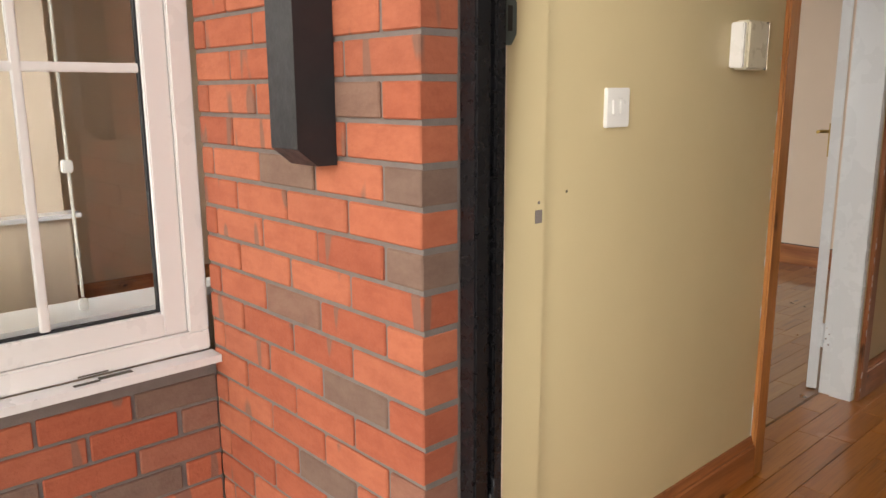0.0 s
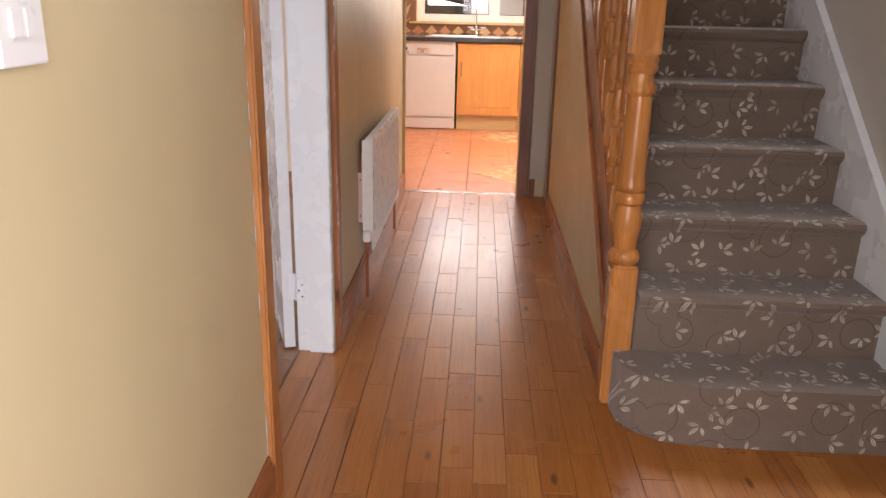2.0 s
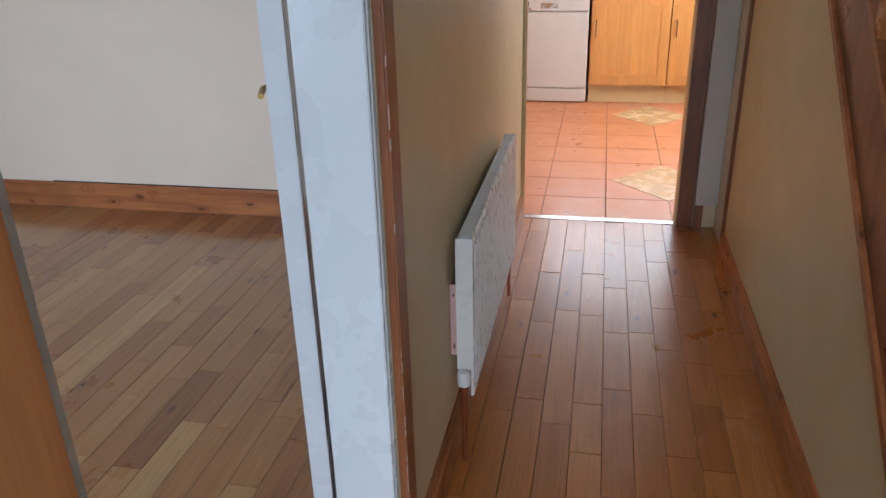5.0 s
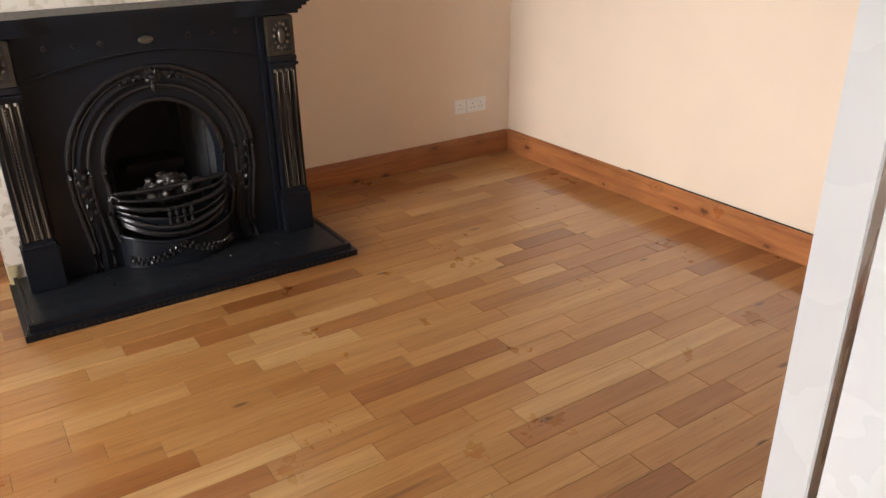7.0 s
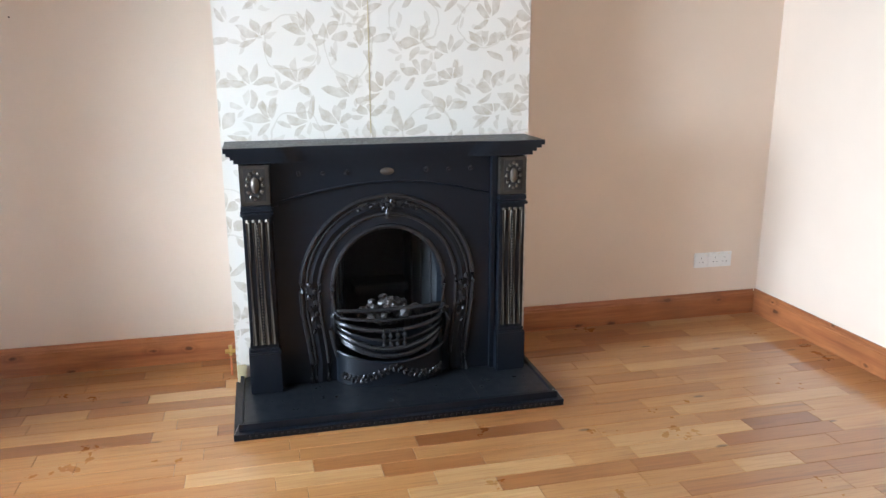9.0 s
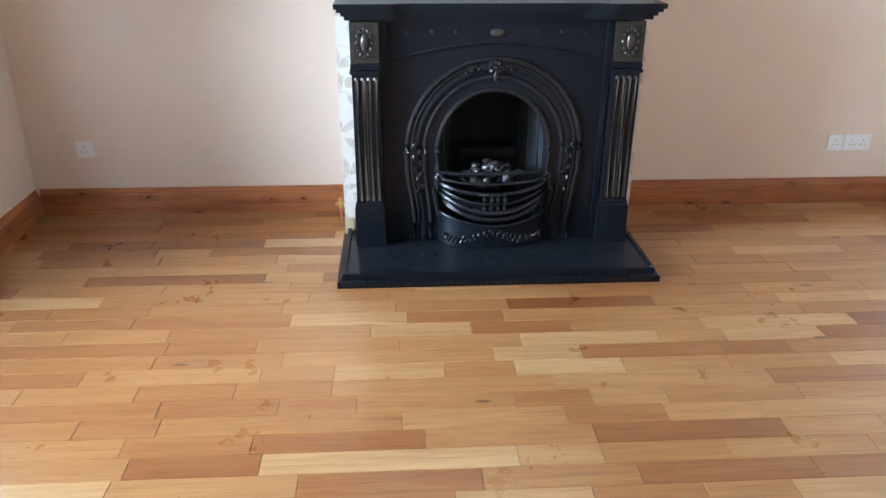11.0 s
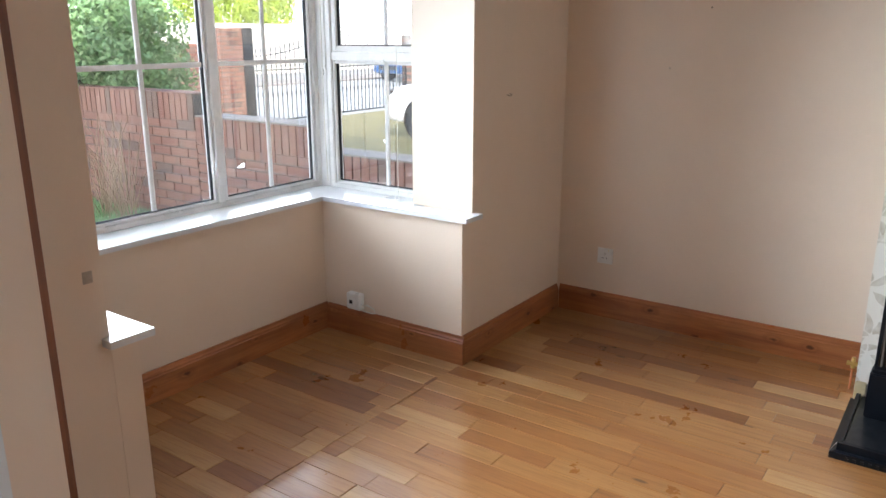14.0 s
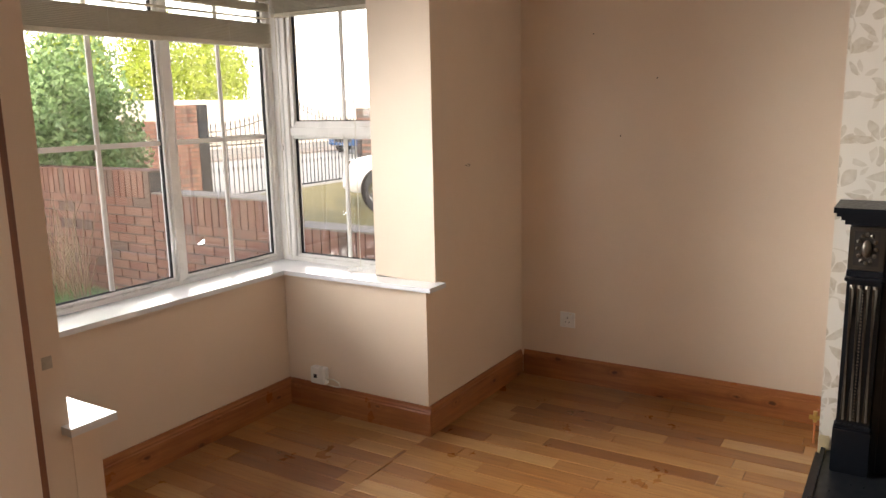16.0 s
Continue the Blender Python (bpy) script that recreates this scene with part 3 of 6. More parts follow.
def skirting(name, rows, material_x=PINE_X, material_y=PINE_Y, h=0.14):
    """Moulded pine boards: each row is (axis, from, to, face, side), with side the way that the face looks."""
    for axis, a, c, face, side in rows:
        bm = bmesh.new()
        prof = [(0, 0), (0.018, 0), (0.018, h - 0.032), (0.014, h - 0.028), (0.014, h - 0.020), (0.009, h - 0.012), (0.007, h), (0, h)]
        pts = [(face + side * d, z) for d, z in prof]
        if axis == 1:
            prism(bm, pts, 1, a, c)
        else:
            lo = [bm.verts.new((a, p[0], p[1])) for p in pts]
            hi = [bm.verts.new((c, p[0], p[1])) for p in pts]
            bm.faces.new(lo[::-1])
            bm.faces.new(hi)
            for k in range(len(pts)):
                j = (k + 1) % len(pts)
                bm.faces.new((lo[k], lo[j], hi[j], hi[k]))
        solo(name, bm, material_y if axis == 1 else material_x, kind="structure", label="knotty orange pine skirting board")


skirting("baseboard", [
    (1, 0.24, CH0, -3.65, 1), (1, CH1, 4.70, -3.65, 1), (0, -3.65, -0.13, 4.72, -1),
    (0, -3.632, -2.663, 0.2205, 1), (0, -1.02, -0.15, 0.2205, 1),
    (1, -0.62, 0.2385, -2.663, 1), (0, -2.663, -1.02, -0.638, 1), (1, -0.62, 0.2385, -1.02, -1),
    (1, 0.2205, 1.46, -0.13, -1), (1, 2.43, 4.70, -0.13, -1),
    (1, 0.366, 1.455, 0.0, 1), (1, 2.43, 4.825, 0.0, 1),
])
structure("baseboard_gap", boxes((-2.6, -0.15, 4.7155, 4.719, 0.139, 0.146)), DARK)

# doorway from hall to living room
# South lining borrows the wall's peach to carry warm light from the hall.
structure("door_1_lining_south", boxes((-0.134, -0.001, 1.515, 1.535, 0, 2.0095)), PEACH, "door lining coloured peach for the warm hall light on it", 0.002)
b = boxes((-0.134, -0.001, 2.352, 2.372, 0, 2.01), (-0.134, -0.001, 1.515, 2.372, 2.01, 2.03))
structure("door_1_lining", b, GLOSSW, "white gloss painted door lining", 0.002)
structure("door_1_stop", boxes((-0.088, -0.003, 1.536, 1.548, 0, 1.997), (-0.088, -0.003, 2.339, 2.351, 0, 1.997), (-0.088, -0.003, 1.536, 2.351, 1.998, 2.0095)), GLOSSW, "", 0.002)


def architrave(bm, x, side, y0, y1, top, w=0.07):
    for a, c in ((y0 - w, y0), (y1, y1 + w)):
        box(bm, x, x + side * 0.018, a, c, 0, top + w)
    box(bm, x, x + side * 0.018, y0, y1, top, top + w)


b = bmesh.new()
box(b, 0.0015, 0.0195, 1.449, 1.519, 0, 2.09)
box(b, 0.0015, 0.0195, 1.519, 2.368, 2.02, 2.09)
# Far leg is given a darker, redder tone than the near leg.
structure("trim_door_1_far_leg", boxes((0.0015, 0.0195, 2.3695, 2.438, 0, 2.09)), MIDPINE_Z, "far leg of the pine door surround, coloured darker than the near leg", 0.004)
rng = random.Random(12)
c = bmesh.new()
for k in range(24):
    z, h = rng.uniform(0.03, 1.9), rng.uniform(0.004, 0.045)
    box(c, 0.0017, rng.uniform(0.0025, 0.0045), 1.4478, 1.4488, z, z + h)
for k in range(26):
    z, h = rng.uniform(0.03, 1.9), rng.uniform(0.006, 0.03)
    box(c, 0.0196, 0.0200, 2.368, 2.368 + rng.uniform(0.003, 0.009), z, z + h)
structure("paint_chips", c, GLOSSW, "specks of white paint along the edges of the pine door surround")
structure("trim_door_1", b, PINE_Z, "orange pine door surround with chipped paint at its edge", 0.005)
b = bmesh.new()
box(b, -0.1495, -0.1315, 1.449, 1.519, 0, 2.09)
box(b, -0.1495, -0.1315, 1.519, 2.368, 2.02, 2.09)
# Room side of the same surround takes a still darker pine tone.
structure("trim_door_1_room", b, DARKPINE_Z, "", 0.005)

structure("wall_filled_marks", boxes((-0.912, -0.884, 0.2201, 0.2205, 0.875, 0.908), (-0.897, -0.889, 0.2203, 0.2209, 0.888, 0.894)), simple("old_filler", (0.44, 0.38, 0.31), 0.9, 0, 0.25, 40), "grey filled patch on the wall", 0.0002)

# doorway to the kitchen
structure("door_2_lining", boxes((-0.03, -0.012, 4.845, 4.955, 0, 2.01), (0.767, 0.785, 4.845, 4.955, 0, 2.01), (-0.03, 0.785, 4.845, 4.955, 2.01, 2.03)), PLINTH, "cream painted kitchen door lining", 0.002)
b = boxes((0.772, 0.845, 4.828, 4.8485, 0, 2.10), (0.0, 0.772, 4.828, 4.8485, 2.02, 2.10))
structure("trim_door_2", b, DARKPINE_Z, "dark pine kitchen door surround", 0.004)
structure("trim_door_2_cover", boxes((0.0, 0.02, 4.815, 4.827, 0, 2.10)), PLINTH)
structure("door_2_threshold", boxes((-0.012, 0.767, 4.86, 4.905, -0.015, 0.004)), STAINLESS, "metal threshold strip", 0.002)
structure("wall_stair_cupboard", boxes((0.848, 0.95, 4.80, 4.8485, 0.13, 2.1)), STAIRW)
structure("baseboard_cupboard", boxes((0.846, 0.885, 4.785, 4.799, 0, 0.13)), DARKPINE_Z)

# front door frame
fd = structure("front_door_frame", boxes(
    (0.052, 0.095, 0.09, 0.125, -0.13, 2.16), (0.045, 0.075, 0.125, 0.15, -0.13, 2.16), (0.045, 0.085, 0.15, 0.175, -0.13, 2.16),
    (0.045, 0.055, 0.175, 0.21, -0.13, 2.16), (1.005, 1.05, 0.09, 0.20, -0.13, 2.16), (0.052, 1.05, 0.09, 0.20, 2.09, 2.16)), BLACKP, "black gloss painted front door frame", 0.004)
structure("front_door_threshold", boxes((0.05, 1.05, 0.08, 0.225, -0.15, -0.002)), BLACKW)
structure("front_step", boxes((0.05, 1.2, -0.3, 0.08, -0.16, -0.09)), CAPST)


# ---- stairs ----
def stairs():
    st = thing("staircase", (1.4, 1.9, 0), "straight staircase fitted with brown leaf-patterned carpet", "staircase")
    noses = [1.815, 2.03] + [2.249 + 0.24 * i for i in range(11)]
    for i, y in enumerate(noses):
        z = 0.194 * (i + 1)
        y1 = noses[i + 1] + 0.03 if i + 1 < len(noses) else y + 0.9
        bm = bmesh.new()
        x0, x1 = (0.97, 1.772) if i else (0.955, 1.793)
        prof = [(y1, z - 0.19), (y + 0.028, z - 0.1939), (y + 0.026, z - 0.05), (y + 0.008, z - 0.035), (y, z - 0.018), (y + 0.006, z - 0.004), (y + 0.022, z), (y1, z)]
        if i == 0:
            pts = [(x0 + 0.0, y + 0.20), (x0 + 0.01, y + 0.13), (x0 + 0.05, y + 0.07), (x0 + 0.12, y + 0.025), (x0 + 0.22, y + 0.003), (x0 + 0.35, y), (x1, y), (x1, y1), (1.016, y1), (1.016, 2.072), (x0, 2.070)]
            prism(bm, pts, 2, 0.0, z)
            part("step", bm, CARPET, st, "", 0.014)
            continue
        prism(bm, prof, 0, x0 if i > 1 else 1.018, x1)
        part("step", bm, CARPET, st, "", 0.006)
    slope = 0.194 / 0.24
    line = lambda y: 0.915 + (y - 2.79) * slope  # noqa: E731
    bm = bmesh.new()
    prism(bm, [(2.10, line(2.10) - 0.16), (4.8, line(4.8) - 0.16), (4.8, line(4.8) + 0.09), (2.10, line(2.10) + 0.09)], 0, 0.942, 0.965)
    part("outer_string", bm, DARKPINE_Z, st, "dark pine string board", 0.004)
    bm = bmesh.new()
    prism(bm, [(2.10, line(2.10) - 0.18), (4.8, line(4.8) - 0.18), (4.8, line(4.8) - 0.15), (2.10, line(2.10) - 0.15)], 0, 0.932, 0.956)
    part("string_moulding", bm, PINE_Y, st, "", 0.003)
    bm = bmesh.new()
    prism(bm, [(2.10, line(2.10) + 0.09), (4.8, line(4.8) + 0.09), (4.8, line(4.8) + 0.115), (2.10, line(2.10) + 0.115)], 0, 0.936, 0.975)
    part("base_rail", bm, PINE_Y, st, "", 0.003)
    bm = bmesh.new()
    prism(bm, [(1.96, 0.02), (2.20, 0.02), (4.8, line(4.8) - 0.2), (4.8, line(4.8) + 0.20), (1.96, line(1.96) + 0.20)], 0, 1.773, 1.7935)
    part("wall_string", bm, GLOSSW, st, "white painted wall string")
    bm = bmesh.new()
    prism(bm, [(1.95, line(1.96) + 0.20), (4.8, line(4.8) + 0.20), (4.8, line(4.8) + 0.24), (1.95, line(1.96) + 0.24)], 0, 1.764, 1.7935)
    part("string_cap", bm, GLOSSW, st, "", 0.004)
    # newel
    nx, ny = 0.968, 2.09
    nw = part("newel_post", boxes((nx - 0.042, nx + 0.042, ny - 0.042, ny + 0.042, 0, 0.475)), NEWEL, st, "varnished pine newel post with turned rings", 0.008)
    bm = bmesh.new()
    lathe(bm, [(0.036, 0.475), (0.045, 0.485), (0.049, 0.50), (0.045, 0.515), (0.034, 0.525), (0.037, 0.56), (0.044, 0.60), (0.044, 0.635), (0.034, 0.665), (0.043, 0.672), (0.046, 0.685), (0.042, 0.70), (0.036, 0.705), (0.044, 0.712), (0.046, 0.722), (0.042, 0.735), (0.040, 0.76), (0.037, 0.98), (0.036, 0.992), (0.043, 1.0), (0.045, 1.01), (0.042, 1.02), (0.036, 1.03), (0.035, 1.055), (0.043, 1.062), (0.046, 1.072), (0.041, 1.083), (0.046, 1.095), (0.04, 1.102)], (nx, ny, 0), seg=24)
    part("turned_shaft", bm, NEWEL, nw, "", 0, True)
    part("upper_block", boxes((nx - 0.042, nx + 0.042, ny - 0.042, ny + 0.042, 1.10, 1.42)), NEWEL, nw, "", 0.01)
    bm = bmesh.new()
    lathe(bm, [(0.03, 1.42), (0.042, 1.43), (0.03, 1.445), (0.05, 1.47), (0.052, 1.50), (0.03, 1.53), (0.01, 1.535)], (nx, ny, 0))
    part("newel_cap", bm, NEWEL, nw, "", 0, True)
    # balusters and handrail
    prof = [(0.012, 0.0), (0.017, 0.006), (0.019, 0.015), (0.015, 0.025), (0.013, 0.03), (0.020, 0.06), (0.020, 0.09), (0.012, 0.125), (0.018, 0.135), (0.019, 0.142), (0.013, 0.15), (0.018, 0.158), (0.018, 0.165), (0.016, 0.18), (0.013, 0.36), (0.018, 0.37), (0.013, 0.38), (0.018, 0.39), (0.012, 0.40)]
    first = None
    for i in range(19):
        y = 2.24 + 0.125 * i
        z = line(y) + 0.112
        if first is None:
            bl = part("baluster", boxes((nx - 0.029, nx + 0.009, y - 0.019, y + 0.019, z - 0.012, z + 0.17)), NEWEL, st, "turned pine baluster", 0.003)
            part("top_block", boxes((nx - 0.029, nx + 0.009, y - 0.019, y + 0.019, z + 0.57, z + 0.76)), NEWEL, bl, "", 0.003)
            bm = bmesh.new()
            lathe(bm, [(r, z + 0.17 + h) for r, h in prof], (nx - 0.01, y, 0), seg=14)
            part("turned_shaft", bm, NEWEL, bl, "", 0, True)
            first = (bl, y, z)
        else:
            c = copy_thing(first[0], Matrix.Translation((0, y - first[1], z - first[2])))
            c.parent = st
    bm = bmesh.new()
    prism(bm, [(2.10, line(2.10) + 0.87), (4.8, line(4.8) + 0.87), (4.8, line(4.8) + 0.93), (2.10, line(2.10) + 0.93)], 0, nx - 0.04, nx + 0.02)
    part("handrail", bm, NEWEL, st, "", 0.012)
    return line


SLINE = stairs()
b = bmesh.new()
prism(b, [(2.10, 0), (4.54, 0), (4.54, SLINE(4.54) - 0.17), (2.10, SLINE(2.10) - 0.17)], 0, 0.955, 1.01)
structure("wall_under_stairs", b, CREAM, "cream painted panelling under the stairs")
skirting("baseboard_stairs", [(1, 2.11, 4.54, 0.955, -1)], h=0.10)
structure("trim_stair_cupboard", boxes((0.94, 1.01, 4.543, 4.56, 0, 1.98)), DARKPINE_Z, "dark pine post at the cupboard under the stairs", 0.003)
structure("wall_cupboard_side", boxes((0.952, 1.01, 4.565, 4.85, 0, 2.3)), STAIRW)


# ---- living room door ----
def room_door():
    d = thing("open_door", (-0.146, 2.364, 0), "white gloss door standing wide open into the living room", "door")
    w, t = 0.762, 0.04
    leaf = part("leaf", boxes((-0.187, -0.1475, 2.364, 2.364 + w, 0.008, 1.985)), GLOSSW, d, "", 0.002)
    hx, hy = -0.187, 2.364 + w - 0.06
    hp = part("handle_plate", boxes((hx - 0.006, hx, hy - 0.02, hy + 0.02, 0.93, 1.09)), BRASS, leaf, "", 0.002)
    bm = bmesh.new()
    path_tube(bm, [(hx - 0.005, hy, 1.05), (hx - 0.045, hy, 1.05), (hx - 0.052, hy - 0.01, 1.05), (hx - 0.052, hy - 0.11, 1.052)], 0.008)
    part("lever", bm, BRASS, leaf, "", 0, True)
    d.rotation_euler = (0, 0, radians(21))
    for z in (0.20, 1.60):
        h = thing("hinge", (-0.134, 2.351, z), "white painted butt hinge with visible screws", "hinge", "hinges of the living room door")
        part("hinge_leaf", boxes((-0.131, -0.103, 2.3495, 2.3518, z, z + 0.10)), GLOSSW, h, "", 0.0005)
        part("hinge_leaf", boxes((-0.166, -0.139, 2.357, 2.359, z, z + 0.10)), GLOSSW, h)
        bm = bmesh.new()
        tube(bm, (-0.136, 2.349, z), (-0.136, 2.349, z + 0.1), 0.005)
        part("knuckle", bm, GLOSSW, h)
        for k in range(4):
            bm = bmesh.new()
            sx = -0.124 if k % 2 else -0.112
            tube(bm, (sx, 2.3485, z + 0.015 + 0.023 * k), (sx, 2.35, z + 0.015 + 0.023 * k), 0.0035, 8)
            part("screw", bm, STAINLESS, h)


room_door()


# ---- fireplace ----
def fireplace():
    yc = 2.475
    fx = CHX + 0.002
    f = thing("fireplace", (fx, yc, 0), "black cast iron fireplace with fluted pilasters and arched opening", "fireplace")
    # hearth
    hearth = part("hearth", boxes((fx, -2.79, yc - 0.645, yc + 0.645, 0.004, 0.048)), SLATE, f, "black polished stone hearth slab", 0.002)
    bm = bmesh.new()
    prism(bm, [(fx, yc - 0.685), (-2.745, yc - 0.685), (-2.745, yc + 0.685), (fx, yc + 0.685), (fx, yc + 0.648), (-2.787, yc + 0.648), (-2.787, yc - 0.648), (fx, yc - 0.648)], 2, 0.002, 0.028)
    part("hearth_kerb", bm, IRON, hearth, "black moulded hearth edging", 0.008)
    bm = bmesh.new()
    prism(bm, [(fx, yc - 0.664), (-2.768, yc - 0.664), (-2.768, yc + 0.664), (fx, yc + 0.664), (fx, yc + 0.648), (-2.787, yc + 0.648), (-2.787, yc - 0.648), (fx, yc - 0.648)], 2, 0.028, 0.058)
    part("hearth_kerb", bm, IRON, hearth, "", 0.004)
    bm = bmesh.new()
    for i in range(52):
        y = yc - 0.63 + i * 0.0247
        box(bm, -2.747, -2.741, y, y + 0.012, 0.010, 0.020)
    part("kerb_beading", bm, IRONB, hearth)
    for y in (-0.36, -0.02, 0.33):
        part("hearth_joint", boxes((-3.1, -2.795, yc + y, yc + y + 0.0012, 0.0465, 0.0484)), IRONW, hearth)
    for sgn in (-1, 1):
        bm = bmesh.new()
        path_tube(bm, [(-2.787, yc + sgn * 0.648, 0.0585), (-2.768, yc + sgn * 0.664, 0.0585), (-2.747, yc + sgn * 0.683, 0.028), (-2.745, yc + sgn * 0.685, 0.006)], 0.0012, 5)
        part("mitre_joint", bm, STAINLESS, hearth, "pale mitre joint")
    px = -3.13  # face of the back panel
    # back panel with arch hole
    oy, spring, r_in = yc, 0.47, 0.235

    def outline(r, flare, foot):
        """Half of a horseshoe: points (y offset, z) from foot to crown."""
        pts = [(foot, 0.05), (foot * 0.985, 0.14), (foot * 1.0 + flare * 0.15, 0.23), (foot + flare * 0.55, 0.31), (foot + flare * 0.9, 0.38)]
        n = 14
        for k in range(n + 1):
            a = math.pi / 2 * k / n
            pts.append(((foot + flare) * math.cos(a), spring + r * math.sin(a)))
        return pts

    def ring(r, flare, foot, rad, name, material, x, seg=8):
        half = outline(r, flare, foot)
        pts = [(x, oy + y, z) for y, z in half] + [(x, oy - y, z) for y, z in half[::-1][1:]]
        bm = bmesh.new()
        path_tube(bm, pts, rad, seg)
        part(name, bm, material, f, "", 0, True)

    half = outline(0.268, 0.014, 0.226)
    hole = [(oy + y, z) for y, z in half] + [(oy - y, z) for y, z in half[::-1][1:]]
    bm = bmesh.new()
    y0, y1, z1 = yc - 0.592, yc + 0.592, 1.05
    outer = [(y1, 0.05)]
    n = len(hole)
    for k in range(1, n - 1):
        u = k / (n - 1)
        a = u * 3
        if a < 1:
            outer.append((y1, 0.05 + (z1 - 0.05) * a))
        elif a < 2:
            outer.append((y1 + (y0 - y1) * (a - 1), z1))
        else:
            outer.append((y0, z1 + (0.05 - z1) * (a - 2)))
    outer.append((y0, 0.05))
    rows = [[bm.verts.new((x, p[0], p[1])) for p in line] for x, line in ((px, outer), (px, hole), (px - 0.10, hole))]
    for a, c in ((0, 1), (1, 2)):
        for k in range(n - 1):
            bm.faces.new((rows[a][k], rows[a][k + 1], rows[c][k + 1], rows[c][k]))
    part("back_panel", bm, IRON, f, "black cast iron insert with an arched hole")
    part("panel_side", boxes((fx, px - 0.001, y0 - 0.004, y0 + 0.03, 0.05, 1.05)), IRON, f)
    part("panel_side", boxes((fx, px - 0.001, y1 - 0.03, y1 + 0.004, 0.05, 1.05)), IRON, f)
    ring(0.407, 0.030, 0.353, 0.011, "arch_moulding", IRONB, px + 0.004)
    ring(0.385, 0.028, 0.334, 0.006, "arch_bead", IRONB, px + 0.004)
    ring(0.330, 0.026, 0.280, 0.009, "arch_moulding", IRONB, px + 0.003)
    ring(0.276, 0.016, 0.232, 0.011, "arch_rim", IRONB, px + 0.002)
    # raised horseshoe band
    ha, hb = outline(0.380, 0.028, 0.330), outline(0.338, 0.026, 0.288)
    bm = bmesh.new()
    for sgn in (1, -1):
        ra = [bm.verts.new((px + 0.001, oy + sgn * y, z)) for y, z in ha]
        rm = [bm.verts.new((px + 0.008, oy + sgn * (y + u) / 2, (z + w) / 2)) for (y, z), (u, w) in zip(ha, hb)]
        rb = [bm.verts.new((px + 0.001, oy + sgn * y, z)) for y, z in hb]
        for p, q in ((ra, rm), (rm, rb)):
            for k in range(len(p) - 1):
                bm.faces.new((p[k], p[k + 1], q[k + 1], q[k]))
    part("arch_band", bm, IRON, f)
    # ornament at the crown and the sides
    bm = bmesh.new()
    rng = random.Random(4)
    zc = spring + 0.372
    for k in range(8):
        a = 2 * math.pi * k / 8
        blob(bm, (px + 0.012, oy + 0.022 * math.cos(a), zc + 0.022 * math.sin(a)), (0.012, 0.014, 0.014), 1, 0.1, k)
    blob(bm, (px + 0.018, oy, zc), (0.014, 0.017, 0.014), 1)
    blob(bm, (px + 0.012, oy, zc - 0.045), (0.010, 0.012, 0.022), 1)
    for sgn in (1, -1):
        for k, (dy, dz, s) in enumerate(((0.05, 0.002, 0.016), (0.07, -0.010, 0.012), (0.085, 0.004, 0.010), (0.105, -0.012, 0.013), (0.125, -0.022, 0.009))):
            blob(bm, (px + 0.010, oy + sgn * dy, zc + dz), (0.009, s, s * 0.8), 1, 0.3, k)
    part("crown_ornament", bm, IRONB, f, "cast flower and scroll ornament", 0, True)
    for sgn in (1, -1):
        bm = bmesh.new()
        for k in range(9):
            z = 0.50 - 0.026 * k
            yy = 0.338 - 0.003 * max(0, k - 2)
            blob(bm, (px + 0.010, oy + sgn * (yy + 0.012 * (-1) ** k), z), (0.009, 0.012, 0.015), 1, 0.3, k)
        part("side_ornament", bm, IRONB, f, "", 0, True)
    # frieze
    bm = bmesh.new()
    pts = [(yc - 0.485, 1.045), (yc - 0.485, 0.865)]
    for k in range(13):
        u = k / 12
        pts.append((yc - 0.485 + 0.97 * u, 0.865 + 0.075 * math.sin(math.pi * u)))
    pts += [(yc + 0.485, 1.045)]
    prism(bm, pts, 0, px + 0.001, px + 0.010)
    part("frieze", bm, IRON, f, "", 0.002)
    bm = bmesh.new()
    path_tube(bm, [(px + 0.011, yc - 0.485 + 0.97 * u, 0.865 + 0.075 * math.sin(math.pi * u)) for u in (k / 16 for k in range(17))], 0.006, 6)
    part("frieze_bead", bm, IRON, f, "", 0, True)
    bm = bmesh.new()
    lathe(bm, [(0.028, 0), (0.030, 0.006), (0.022, 0.010), (0.006, 0.011)], (px + 0.010, yc, 0.985), (1, 0, 0), 18)
    for v in bm.verts:
        v.co.z = 0.985 + (v.co.z - 0.985) * 0.55
    part("badge", bm, IRONW, f, "worn brass oval badge", 0, True)
    for dy, r in ((-0.17, 0.013), (0.17, 0.013), (-0.27, 0.010), (0.27, 0.010), (-0.37, 0.012), (0.37, 0.012)):
        bm = bmesh.new()
        lathe(bm, [(r, 0), (r, 0.004), (r * 0.6, 0.005), (r * 0.55, 0.002), (r * 0.3, 0.005), (0.001, 0.006)], (px + 0.010, yc + dy, 0.985), (1, 0, 0), 12)
        part("rosette", bm, IRONB, f, "", 0, True)
    # pilasters
    for sgn in (-1, 1):
        y = yc + sgn * 0.548
        pl = part("pilaster", boxes((px - 0.02, px + 0.055, y - 0.058, y + 0.058, 0.24, 0.84)), IRON, f, "fluted cast iron pilaster", 0.003)
        part("plinth", boxes((px - 0.03, px + 0.070, y - 0.068, y + 0.068, 0.048, 0.235)), IRON, pl, "", 0.005)
        part("plinth", boxes((px - 0.03, px + 0.062, y - 0.062, y + 0.062, 0.235, 0.252)), IRON, pl, "", 0.003)
        for k in range(4):
            bm = bmesh.new()
            yy = y - 0.039 + 0.026 * k
